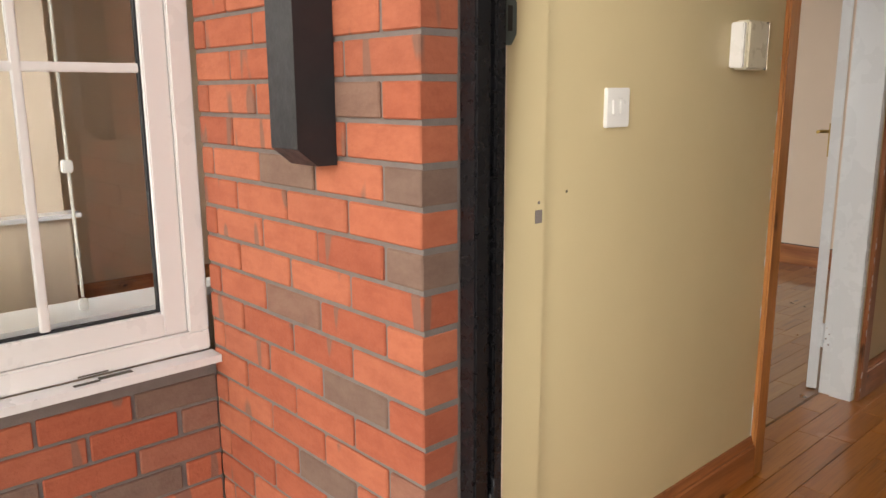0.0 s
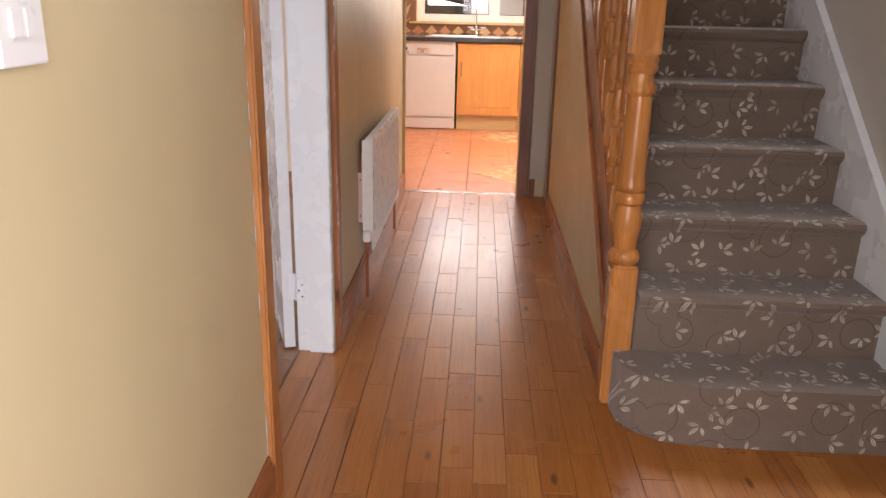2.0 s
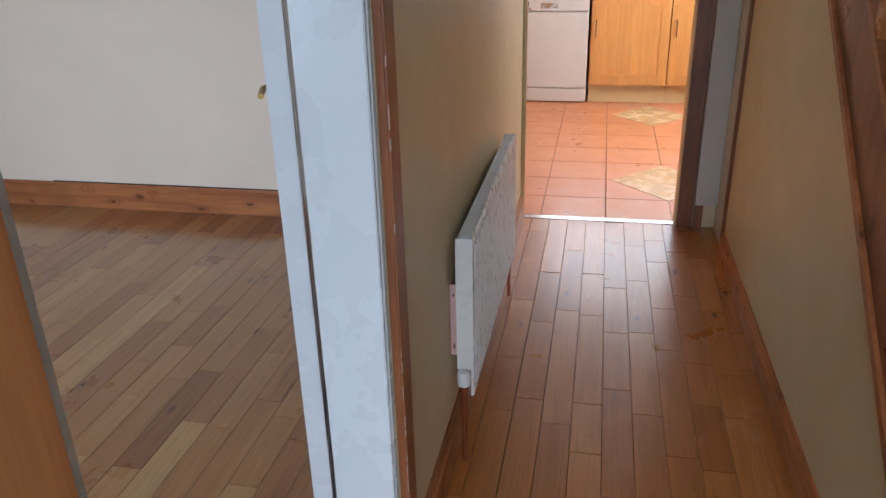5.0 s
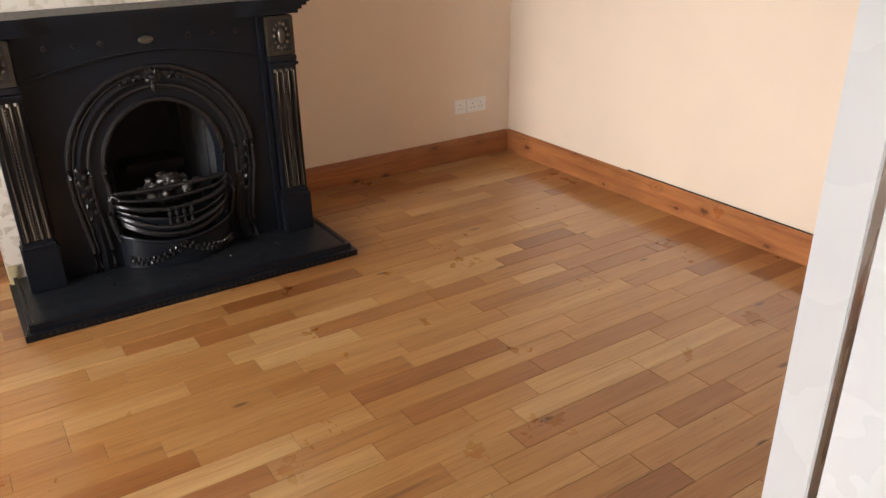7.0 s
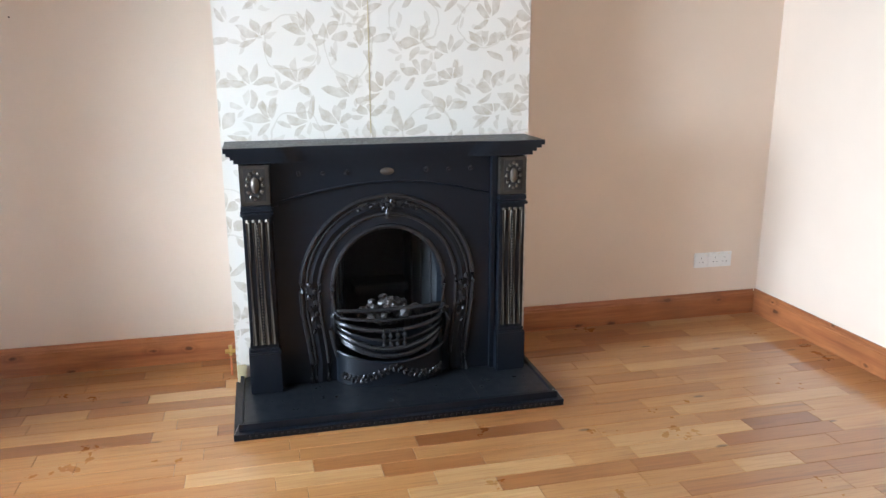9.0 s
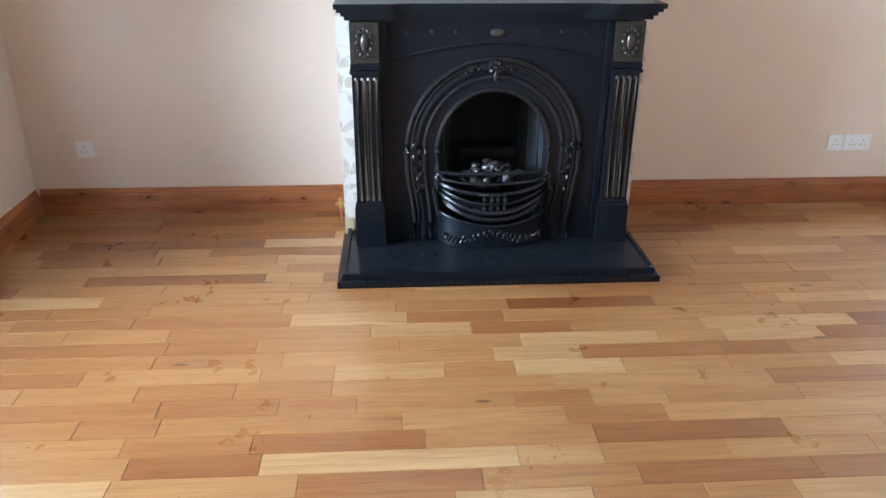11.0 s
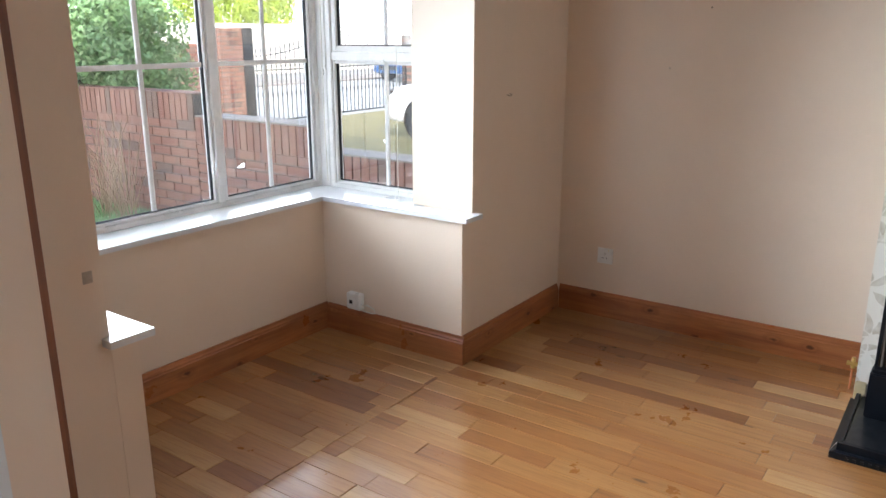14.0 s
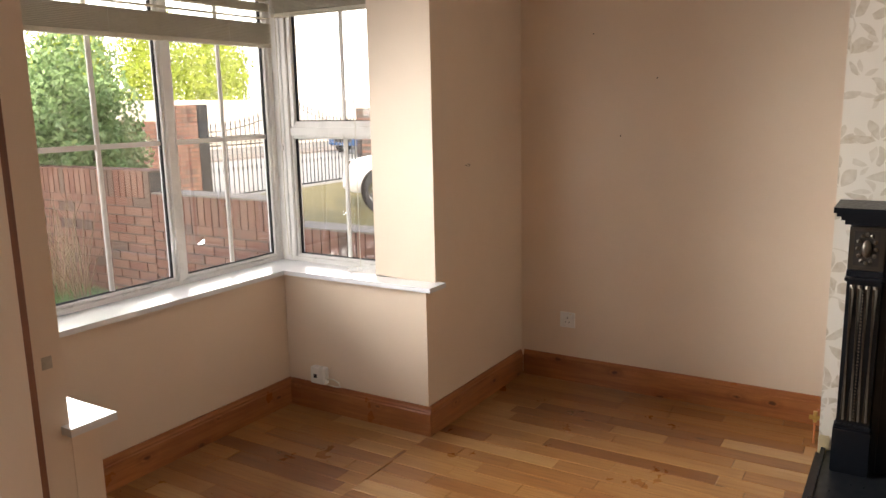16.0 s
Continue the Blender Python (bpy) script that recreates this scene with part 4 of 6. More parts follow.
            path_tube(bm, [(px + 0.055, yy, 0.262 + 0.01), (px + 0.058, yy, 0.27), (px + 0.058, yy, 0.80), (px + 0.055, yy, 0.81)], 0.0085, 8)
            part("flute", bm, IRONW, pl, "", 0, True)
        bm = bmesh.new()
        for k in range(40):
            blob(bm, (px + 0.062, y, 0.275 + 0.0132 * k), (0.0035, 0.0035, 0.005), 1, 0)
        part("beading", bm, IRONW, pl)
        bm = bmesh.new()
        box(bm, px - 0.02, px + 0.072, y - 0.066, y + 0.066, 0.825, 0.84)
        box(bm, px - 0.02, px + 0.066, y - 0.062, y + 0.062, 0.845, 0.868)
        part("collar", bm, IRON, pl, "", 0.003)
        cap = part("capital", boxes((px - 0.02, px + 0.062, y - 0.060, y + 0.060, 0.87, 1.035)), IRONC, pl, "bronzed block with a cast oval motif", 0.003)
        bm = bmesh.new()
        # Flat dark plate imitates the shade of a sunk panel.
        box(bm, px + 0.062, px + 0.0635, y - 0.042, y + 0.042, 0.888, 1.02)
        part("recess", bm, DARK, pl)
        bm = bmesh.new()
        blob(bm, (px + 0.066, y, 0.954), (0.010, 0.017, 0.034), 2, 0.0)
        for k in range(12):
            a = 2 * math.pi * k / 12
            blob(bm, (px + 0.065, y + 0.031 * math.cos(a), 0.954 + 0.054 * math.sin(a)), (0.006, 0.008, 0.009), 1, 0.3, k)
        part("motif", bm, IRONW, pl, "", 0, True)
    # narrow inner columns between panel and pilaster
    for sgn in (-1, 1):
        bm = bmesh.new()
        y = yc + sgn * 0.472
        box(bm, px, px + 0.025, y - 0.012, y + 0.012, 0.05, 0.86)
        box(bm, px, px + 0.035, y - 0.014, y + 0.014, 0.86, 1.04)
        part("inner_upright", bm, IRON, f, "", 0.003)
    # mantel shelf
    m1 = [(fx, yc - 0.662), (px + 0.135, yc - 0.662), (px + 0.135, yc - 0.46), (px + 0.131, yc - 0.435), (px + 0.116, yc - 0.385), (px + 0.112, yc - 0.36), (px + 0.112, yc + 0.36), (px + 0.116, yc + 0.385), (px + 0.131, yc + 0.435), (px + 0.135, yc + 0.46), (px + 0.135, yc + 0.662), (fx, yc + 0.662)]
    for k, (g, z0, z1) in enumerate(((0.0, 1.092, 1.112), (-0.012, 1.078, 1.092), (-0.030, 1.062, 1.078), (-0.045, 1.045, 1.062))):
        bm = bmesh.new()
        prism(bm, [(x + (g if x > fx else 0), yc + (y - yc) * (1 + g * 1.25)) for x, y in m1], 2, z0, z1)
        part("mantel_shelf" if k == 0 else "shelf_moulding", bm, IRON, f, "black mantel shelf with a stepped front" if k == 0 else "", 0.004)
    # firebox
    bx = px - 0.10
    fb = part("firebox", boxes((-3.60, -3.585, yc - 0.25, yc + 0.25, 0.048, 0.90)), SOOT, f, "sooty firebox back")
    for sgn in (1, -1):
        bm = bmesh.new()
        prism(bm, [(bx, yc + sgn * 0.262), (-3.584, yc + sgn * 0.15), (-3.584, yc + sgn * 0.19), (bx, yc + sgn * 0.30)], 2, 0.061, 0.86)
        part("cheek", bm, CHEEK, fb, "smooth iron cheek, greyed to carry reflected light")
        for u in (0.25, 0.5, 0.75):
            bm = bmesh.new()
            x, y = bx + (-3.584 - bx) * u, yc + sgn * (0.262 - 0.112 * u - 0.004)
            tube(bm, (x, y, 0.061), (x, y, 0.80), 0.006, 8)
            part("cheek_rib", bm, CHEEK, fb, "", 0, True)
    part("throat", boxes((-3.60, bx, yc - 0.30, yc + 0.30, 0.861, 0.90)), SOOT, fb)
    part("firebox_floor", boxes((-3.584, bx + 0.09, yc - 0.30, yc + 0.30, 0.0495, 0.060)), SOOT, fb)
    part("fireback_ledge", boxes((-3.56, -3.40, yc - 0.12, yc + 0.14, 0.36, 0.40)), SOOT, fb, "", 0.006)
    # basket
    gx = px + 0.01
    def arc(z, half_w, depth, n=14, x=gx):
        return [(x - 0.02 + depth * math.cos(a), yc + half_w * math.sin(a), z) for a in (math.pi * (k / n - 0.5) for k in range(n + 1))]
    basket = part("fire_basket", boxes((gx - 0.14, gx - 0.02, yc - 0.20, yc + 0.20, 0.205, 0.215)), IRON, f, "curved cast iron fire basket")
    for z, hw, d, r, sag in ((0.374, 0.242, 0.030, 0.010, 0.004), (0.352, 0.240, 0.075, 0.007, 0.016), (0.332, 0.240, 0.105, 0.010, 0.034), (0.312, 0.238, 0.125, 0.006, 0.052), (0.288, 0.234, 0.132, 0.012, 0.066), (0.262, 0.228, 0.132, 0.007, 0.070), (0.242, 0.220, 0.120, 0.009, 0.060)):
        pts = [(x, y, q - sag * (1 - (abs(y - yc) / hw) ** 2)) for x, y, q in arc(z, hw, d)]
        bm = bmesh.new()
        path_tube(bm, pts, r, 8)
        part("bar", bm, IRONB, basket, "", 0, True)
    bm = bmesh.new()
    lo_, hi_ = arc(0.200, 0.226, 0.105), arc(0.262, 0.230, 0.118)
    ra = [bm.verts.new((x, y, z + 0.065 * (abs(y - yc) / 0.23) ** 2 - 0.02)) for x, y, z in lo_]
    rb = [bm.verts.new((x, y, z + 0.065 * (abs(y - yc) / 0.23) ** 2 - 0.012)) for x, y, z in hi_]
    for k in range(len(ra) - 1):
        bm.faces.new((ra[k], ra[k + 1], rb[k + 1], rb[k]))
    part("lower_plate", bm, IRON, basket, "", 0, True)
    for k in range(4):
        bm = bmesh.new()
        yy = yc - 0.045 + 0.03 * k
        for z, s in ((0.245, 0.009), (0.262, 0.012), (0.285, 0.009), (0.305, 0.013), (0.325, 0.008)):
            blob(bm, (gx + 0.108, yy, z - 0.02), (s, s * 0.9, s * 1.2), 1)
        part("finial", bm, IRONB, basket, "", 0, True)
    for sgn in (-1, 1):
        bm = bmesh.new()
        path_tube(bm, [(gx - 0.0, yc + sgn * 0.235, 0.17), (gx + 0.012, yc + sgn * 0.25, 0.23), (gx + 0.018, yc + sgn * 0.262, 0.30), (gx + 0.016, yc + sgn * 0.255, 0.36), (gx + 0.02, yc + sgn * 0.24, 0.378), (gx + 0.03, yc + sgn * 0.226, 0.365), (gx + 0.03, yc + sgn * 0.23, 0.345)], lambda u: 0.013 - 0.004 * u, 8)
        part("scroll", bm, IRONB, basket, "", 0, True)
    # ash cover
    bm = bmesh.new()
    top, low = arc(0.20, 0.245, 0.12), arc(0.052, 0.245, 0.13)
    top = [(x, y, 0.20 - 0.045 * math.cos((y - yc) / 0.245 * math.pi / 2)) for x, y, z in top]
    ra, rb = [bm.verts.new(p) for p in top], [bm.verts.new(p) for p in low]
    for k in range(len(ra) - 1):
        bm.faces.new((ra[k], ra[k + 1], rb[k + 1], rb[k]))
    cover = part("ash_cover", bm, IRON, f, "bowed ash pit cover with cast swags", 0, True)
    bm = bmesh.new()
    path_tube(bm, [(x + 0.004, y, z) for x, y, z in top], 0.008, 8)
    part("cover_rim", bm, IRON, cover, "", 0, True)
    bm = bmesh.new()
    for k in range(46):
        u = -1 + 2 * k / 45
        a = u * 1.15
        z = 0.140 - 0.062 * abs(math.sin(a * 2.0)) ** 0.8 + (0.012 if k % 2 else -0.006)
        blob(bm, (gx - 0.02 + 0.130 * math.cos(a), yc + 0.243 * math.sin(a), z), (0.008, 0.009, 0.012), 1, 0.4, k)
    part("swag", bm, IRONB, cover, "", 0, True)
    # coals
    rng = random.Random(3)
    for k in range(90):
        bm = bmesh.new()
        a, q = rng.uniform(-1.3, 1.3), rng.uniform(0.1, 1)
        c = (gx - 0.06 + 0.11 * q * math.cos(a) - 0.02, yc + 0.15 * q * math.sin(a), 0.335 + rng.uniform(-0.05, 0.09) * (1.2 - q))
        s = rng.uniform(0.013, 0.024)
        blob(bm, c, (s, s * rng.uniform(0.8, 1.3), s * 0.9), 1, 0.6, k)
        part("coal", bm, COAL, basket)


fireplace()
structure("chimney_plaster_patch", boxes((CHX, CHX + 0.012, CH0 + 0.002, CH0 + 0.045, 0.0, 0.11), (CHX, CHX + 0.012, CH1 - 0.03, CH1 - 0.002, 0.0, 0.12)), PLASTERB, "bare plaster at the foot of the chimney breast", 0.004)
gp = thing("gas_pipe", (-3.60, CH0 - 0.035, 0), "bare copper gas pipe with a brass valve beside the chimney breast", "pipe")
b = bmesh.new()
path_tube(b, [(-3.42, CH0 - 0.03, 0.0), (-3.42, CH0 - 0.03, 0.05), (-3.43, CH0 - 0.032, 0.13), (-3.44, CH0 - 0.02, 0.15), (-3.45, CH0 - 0.002, 0.15)], 0.005)
part("pipe", b, COPPER, gp, "", 0, True)
b = bmesh.new()
tube(b, (-3.42, CH0 - 0.055, 0.12), (-3.42, CH0 - 0.008, 0.12), 0.011, 8)
tube(b, (-3.42, CH0 - 0.03, 0.10), (-3.42, CH0 - 0.03, 0.15), 0.009, 8)
part("valve", b, BRASS, gp, "", 0.001)


# ---- windows ----
def window(name, along, fixed, a0, a1, z0, z1, depth, mullions=(), vbars=(), hbars=(), transom=None, bead=0.022, w=0.055, half=0.036):
    """A frame in a wall along axis 0 or 1; fixed is the outer face's place and depth reaches inwards."""
    t0, t1 = sorted((fixed, fixed + depth))
    tm = (t0 + t1) / 2

    def bb(bm, a, c, lo, hi, u=t0, v=t1):
        box(bm, *((a, c, u, v) if along == 0 else (u, v, a, c)), lo, hi)
    root = structure(name, bmesh.new(), UPVC, "white plastic casement window")
    bm = bmesh.new()
    bb(bm, a0, a1, z0, z0 + w)
    bb(bm, a0, a1, z1 - w, z1)
    bb(bm, a0, a0 + w, z0 + w, z1 - w)
    bb(bm, a1 - w, a1, z0 + w, z1 - w)
    for m in mullions:
        bb(bm, m - half, m + half, z0 + w, z1 - w)
    part("window_frame", bm, UPVC, root, "", 0.004)
    edges = [a0 + w] + [v for m in mullions for v in (m - half, m + half)] + [a1 - w]
    for a, c in zip(edges[::2], edges[1::2]):
        spans = [(z0 + w, z1 - w)] if transom is None else [(z0 + w, transom - 0.022), (transom + 0.022, z1 - w)]
        if transom is not None:
            bm = bmesh.new()
            bb(bm, a, c, transom - 0.0215, transom + 0.0215, t0 + 0.004, t1 - 0.002)
            part("transom", bm, UPVC, root, "", 0.004)
        for lo, hi in spans:
            bm = bmesh.new()
            g = bead if transom is None or lo < transom - 0.1 else 0.03
            u, v = t0 + 0.008, t1 - 0.008
            bb(bm, a + 0.0015, a + g, lo + 0.0015, hi - 0.0015, u, v)
            bb(bm, c - g, c - 0.0015, lo + 0.0015, hi - 0.0015, u, v)
            bb(bm, a + g, c - g, lo + 0.0015, lo + g, u, v)
            bb(bm, a + g, c - g, hi - g, hi - 0.0015, u, v)
            part("sash", bm, UPVC, root, "", 0.003)
            bm = bmesh.new()
            for p, q, r, s in ((a + g, a + g + 0.005, lo + g, hi - g), (c - g - 0.005, c - g, lo + g, hi - g), (a + g, c - g, lo + g, lo + g + 0.005)):
                bb(bm, p, q, r, s, tm - 0.009, tm + 0.009)
            part("gasket", bm, RUBBER, root)
            bm = bmesh.new()
            bb(bm, a + g, c - g, lo + g, hi - g, tm - 0.003, tm + 0.003)
            p = part("pane", bm, GLASS, root)
            p.visible_shadow = False
            for vb in vbars:
                if a + g < vb < c - g:
                    bm = bmesh.new()
                    bb(bm, vb - 0.011, vb + 0.011, lo + g, hi - g, tm - 0.008, tm + 0.008)
                    part("glazing_bar", bm, UPVC, root, "", 0.003)
            for hb in hbars:
                if lo + g < hb < hi - g:
                    bm = bmesh.new()
                    bb(bm, a + g, c - g, hb - 0.011, hb + 0.011, tm - 0.007, tm + 0.007)
                    part("glazing_bar", bm, UPVC, root, "", 0.003)
    return root


window("window_1", 0, -0.895, -2.87, -0.865, 0.70, 2.13, 0.065, (-2.195, -1.485), (-2.53, -1.84, -1.16), (1.371,), None, 0.015, 0.034, 0.023)
window("window_2", 1, -2.93, -0.765, -0.122, 0.70, 2.13, 0.065, (), (-0.39,), (), 1.395, 0.015, 0.034)
window("window_3", 1, -0.80, -0.83, -0.005, 0.585, 2.13, -0.065, (), (-0.39,), (1.305,), None, 0.062)
wh = thing("casement_stay", (-2.86, -0.42, 1.37), "small white casement stay on the side window rail", "casement stay")
part("plate", boxes((-2.865, -2.858, -0.47, -0.38, 1.375, 1.390)), UPVC, wh, "", 0.002)
part("lever", boxes((-2.857, -2.845, -0.455, -0.36, 1.362, 1.372)), PLASTIC, wh, "", 0.002)
wh = thing("frame_catch", (-2.80, -0.80, 1.33), "small white catch at the corner of the bay frame", "catch")
part("plate", boxes((-2.84, -2.825, -0.829, -0.821, 1.27, 1.35)), PLASTIC, wh, "", 0.002)
structure("sill_stains", boxes((-0.7985, -0.7965, -0.34, -0.27, 0.589, 0.593), (-0.775, -0.76, -0.36, -0.30, 0.5822, 0.5828), (-0.79, -0.77, -0.30, -0.22, 0.5822, 0.5828)), simple("sill_grime", (0.10, 0.09, 0.07), 0.9, 0, 0.4, 60), "dark grime on the sill", 0.0005)
structure("window_corner_post", boxes((-2.935, -2.865, -0.895, -0.767, 0.70, 2.13), (-0.865, -0.80, -0.895, -0.83, 0.60, 2.13)), UPVC, "", 0.004)
b = bmesh.new()
prism(b, [(-2.86, -0.828), (-0.866, -0.828), (-0.866, -0.03), (-0.937, -0.03), (-0.937, 0.219), (-0.915, 0.219), (-0.915, 0.262), (-1.05, 0.262), (-1.05, -0.608), (-2.633, -0.608), (-2.633, 0.262), (-2.77, 0.262), (-2.77, 0.219), (-2.744, 0.219), (-2.744, -0.118), (-2.86, -0.118)], 2, 0.691, 0.713)
structure("window_sill_inside", b, SILLW, "white gloss painted window board round the bay", 0.006)
b = bmesh.new()
prism(b, [(-0.80, -0.95), (-0.742, -0.95), (-0.742, -0.004), (-0.80, -0.004)], 2, 0.562, 0.582)
prism(b, [(-2.99, -0.95), (-0.80, -0.95), (-0.80, -0.895), (-2.99, -0.895)], 2, 0.562, 0.582)
structure("window_sill_outside", b, UPVC, "weathered white plastic outer sill", 0.003)

# kitchen window
window("window_4", 0, 8.23, -0.19, 1.70, 1.03, 2.06, 0.06, (0.62,), (), ())
structure("window_sill_kitchen", boxes((-0.26, 1.75, 8.07, 8.22, 1.012, 1.032)), PLINTH, "cream kitchen window board", 0.004)


# ---- blinds ----
def blind(name, along, fixed, a0, a1, groups, label, side):
    """A raised slatted blind. groups: rows of slat heights."""
    at = ((a0 + a1) / 2, fixed, 2.12) if along == 0 else (fixed, (a0 + a1) / 2, 2.12)
    root = thing(name, at, label, "window blind", "blinds in the bay")

    def bb(bm, z0, z1, d0, d1, a=a0, c=a1):
        u, v = sorted((fixed + side * d0, fixed + side * d1))
        box(bm, *((a, c, u, v) if along == 0 else (u, v, a, c)), z0, z1)
    bm = bmesh.new()
    bb(bm, 2.06, 2.122, 0.0, 0.014)
    part("valance", bm, BLINDM, root, "", 0.003)
    bm = bmesh.new()
    bb(bm, 2.068, 2.12, -0.045, -0.004)
    part("headrail", bm, BLINDM, root)
    for z in groups:
        bm = bmesh.new()
        bb(bm, z, z + 0.0032, -0.047, 0.003)
        part("slat", bm, BLINDM, root)
    bm = bmesh.new()
    bb(bm, min(groups) - 0.022, min(groups) - 0.004, -0.047, 0.004)
    part("bottom_rail", bm, BLINDM, root, "", 0.003)
    for u in (0.15, 0.5, 0.85):
        a = a0 + (a1 - a0) * u
        bm = bmesh.new()
        bb(bm, min(groups) - 0.01, 2.068, 0.0035, 0.005, a - 0.001, a + 0.001)
        part("cord", bm, CORD, root)


blind("window_blind", 0, -0.755, -2.79, -0.95, [1.838 + 0.0065 * i for i in range(15)] + [1.956] + [1.992 + 0.0065 * i for i in range(6)] + [2.042, 2.05], "cream wooden slat blind drawn up across the front of the bay", 1)
blind("window_blind", 1, -2.795, -0.75, -0.135, [1.985 + 0.0065 * i for i in range(11)], "cream wooden slat blind drawn up at the side of the bay", 1)
cord = thing("blind_cord", (-2.79, -0.72, 0.72), "white blind cord hanging to the sill with a small acorn", "cord")
b = bmesh.new()
path_tube(b, [(-2.79, -0.72, 2.0), (-2.79, -0.722, 1.4), (-2.788, -0.72, 1.0), (-2.786, -0.71, 0.76)], 0.0025, 6)
part("string", b, CORD, cord)
b = bmesh.new()
lathe(b, [(0.003, 0), (0.008, 0.004), (0.009, 0.02), (0.005, 0.034), (0.002, 0.036)], (-2.79, -0.72, 1.30))
part("acorn", b, PLASTIC, cord, "", 0, True)
cord = thing("blind_cord", (-0.93, -0.28, 1.0), "white blind cord with a square toggle behind the glass", "cord")
b = bmesh.new()
path_tube(b, [(-0.93, -0.28, 2.0), (-0.93, -0.278, 1.4), (-0.93, -0.272, 0.75)], 0.004, 6)
part("string", b, CORD, cord)
part("toggle", boxes((-0.942, -0.918, -0.29, -0.266, 1.06, 1.09)), PLASTIC, cord, "", 0.003)
part("toggle", boxes((-0.94, -0.92, -0.282, -0.262, 0.716, 0.745)), PLASTIC, cord, "", 0.003)
cord = thing("blind_cord", (-2.80, -0.22, 0.72), "thin cord trailing on the window board in loose loops", "cord")
b = bmesh.new()
path_tube(b, [(-2.80, -0.25, 1.93), (-2.80, -0.252, 1.0), (-2.798, -0.25, 0.74), (-2.78, -0.23, 0.718), (-2.75, -0.27, 0.718), (-2.78, -0.33, 0.72), (-2.80, -0.27, 0.735), (-2.76, -0.24, 0.72)], 0.0018, 6)
part("string", b, CORD, cord)


# ---- wall plates ----
def plate(name, axis, face, side, c, z, w, h, label, category, depth=0.009, group=""):
    at = (face, c, z) if axis == 0 else (c, face, z)
    root = thing(name, at, label, category, group)

    def bb(bm, a, cc, lo, hi, d0, d1):
        u, v = sorted((face + side * d0, face + side * d1))
        box(bm, *((u, v, a, cc) if axis == 0 else (a, cc, u, v)), lo, hi)
    bm = bmesh.new()
    bb(bm, c - w / 2, c + w / 2, z - h / 2, z + h / 2, 0.001, depth)
    part("faceplate", bm, PLASTIC, root, "", 0.002)
    return root, bb


def socket(c, z, w, gangs, label, face=-3.65, side=1, axis=0):
    root, bb = plate("wall_socket", axis, face, side, c, z, w, 0.086, label, "wall socket", 0.009, "wall sockets in the living room")
    for g in range(gangs):
        gc = c + (g - (gangs - 1) / 2) * 0.06
        bm = bmesh.new()
        for dy, dz, a, h in ((0, 0.012, 0.003, 0.009), (-0.011, -0.012, 0.006, 0.004), (0.011, -0.012, 0.006, 0.004)):
            bb(bm, gc + dy - a / 2, gc + dy + a / 2, z + dz - h / 2, z + dz + h / 2, 0.0088, 0.0094)
        part("pin_hole", bm, DARK, root)
        bm = bmesh.new()
        bb(bm, gc - 0.006 + 0.02, gc + 0.006 + 0.02, z + 0.016, z + 0.034, 0.009, 0.0125)
        part("rocker", bm, PLASTIC, root, "", 0.001)
        bm = bmesh.new()
        bb(bm, gc + 0.016, gc + 0.024, z + 0.033, z + 0.0345, 0.0125, 0.0129)
        part("mark", bm, YELLOW, root)


socket(0.501, 0.346, 0.086, 1, "single white wall socket low on the peach chimney wall")
socket(4.345, 0.334, 0.086, 1, "single white outlet beside a double socket near the corner")
socket(4.463, 0.334, 0.146, 2, "double white wall socket near the corner")
root, bb = plate("light_switch", 0, 0.0, 1, 0.628, 1.209, 0.088, 0.088, "white double light switch on the cream hall wall", "light switch", 0.011)
for dy in (-0.0135, 0.0135):
    bm = bmesh.new()
    u = 0.628 + dy
    box(bm, 0.011, 0.0155, u - 0.0125, u + 0.0125, 1.194, 1.226)
    part("rocker", bm, PLASTIC, root, "", 0.002)
root, bb = plate("small_switch", 0, 0.0, 1, 4.45, 1.38, 0.06, 0.085, "small white thermostat switch near the kitchen doorway", "light switch", 0.02)
db = thing("doorbell_chime", (0.0, 1.21, 1.30), "ivory doorbell chime box with chromed tube ends", "doorbell")
part("cover", boxes((0.001, 0.045, 1.155, 1.268, 1.300, 1.428)), IVORY, db, "", 0.006)
part("side_plate", boxes((0.001, 0.038, 1.138, 1.1545, 1.305, 1.423)), PLASTIC, db, "", 0.003)
b = bmesh.new()
tube(b, (0.026, 1.281, 1.300), (0.026, 1.281, 1.428), 0.012, 14)
part("tube", b, CHROME, db, "", 0, True)
tb = thing("telephone_socket", (-2.663, -0.41, 0.14), "white telephone box with a loop of cable above the skirting", "telephone socket")
part("box", boxes((-2.6625, -2.623, -0.462, -0.372, 0.15, 0.235)), PLASTIC, tb, "", 0.004)
part("dial", boxes((-2.6235, -2.6215, -0.44, -0.42, 0.18, 0.20)), DARK, tb)
b = bmesh.new()
path_tube(b, [(-2.643, -0.372, 0.175), (-2.638, -0.33, 0.185), (-2.643, -0.295, 0.17), (-2.646, -0.29, 0.148), (-2.648, -0.32, 0.143), (-2.653, -0.40, 0.144)], 0.0035, 8)
part("cable", b, CORD, tb, "", 0, True)
kp = thing("door_keep", (0.06, 0.21, 1.4), "grey metal rim lock keep on the door frame", "lock keep")
b = bmesh.new()
prism(b, [(0.204, 1.33), (0.224, 1.33), (0.238, 1.35), (0.238, 1.405), (0.224, 1.425), (0.204, 1.425)], 0, 0.028, 0.052)
part("case", b, KEEPM, kp, "", 0.003)
part("slot", boxes((0.0515, 0.0525, 0.214, 0.226, 1.355, 1.40)), DARK, kp)
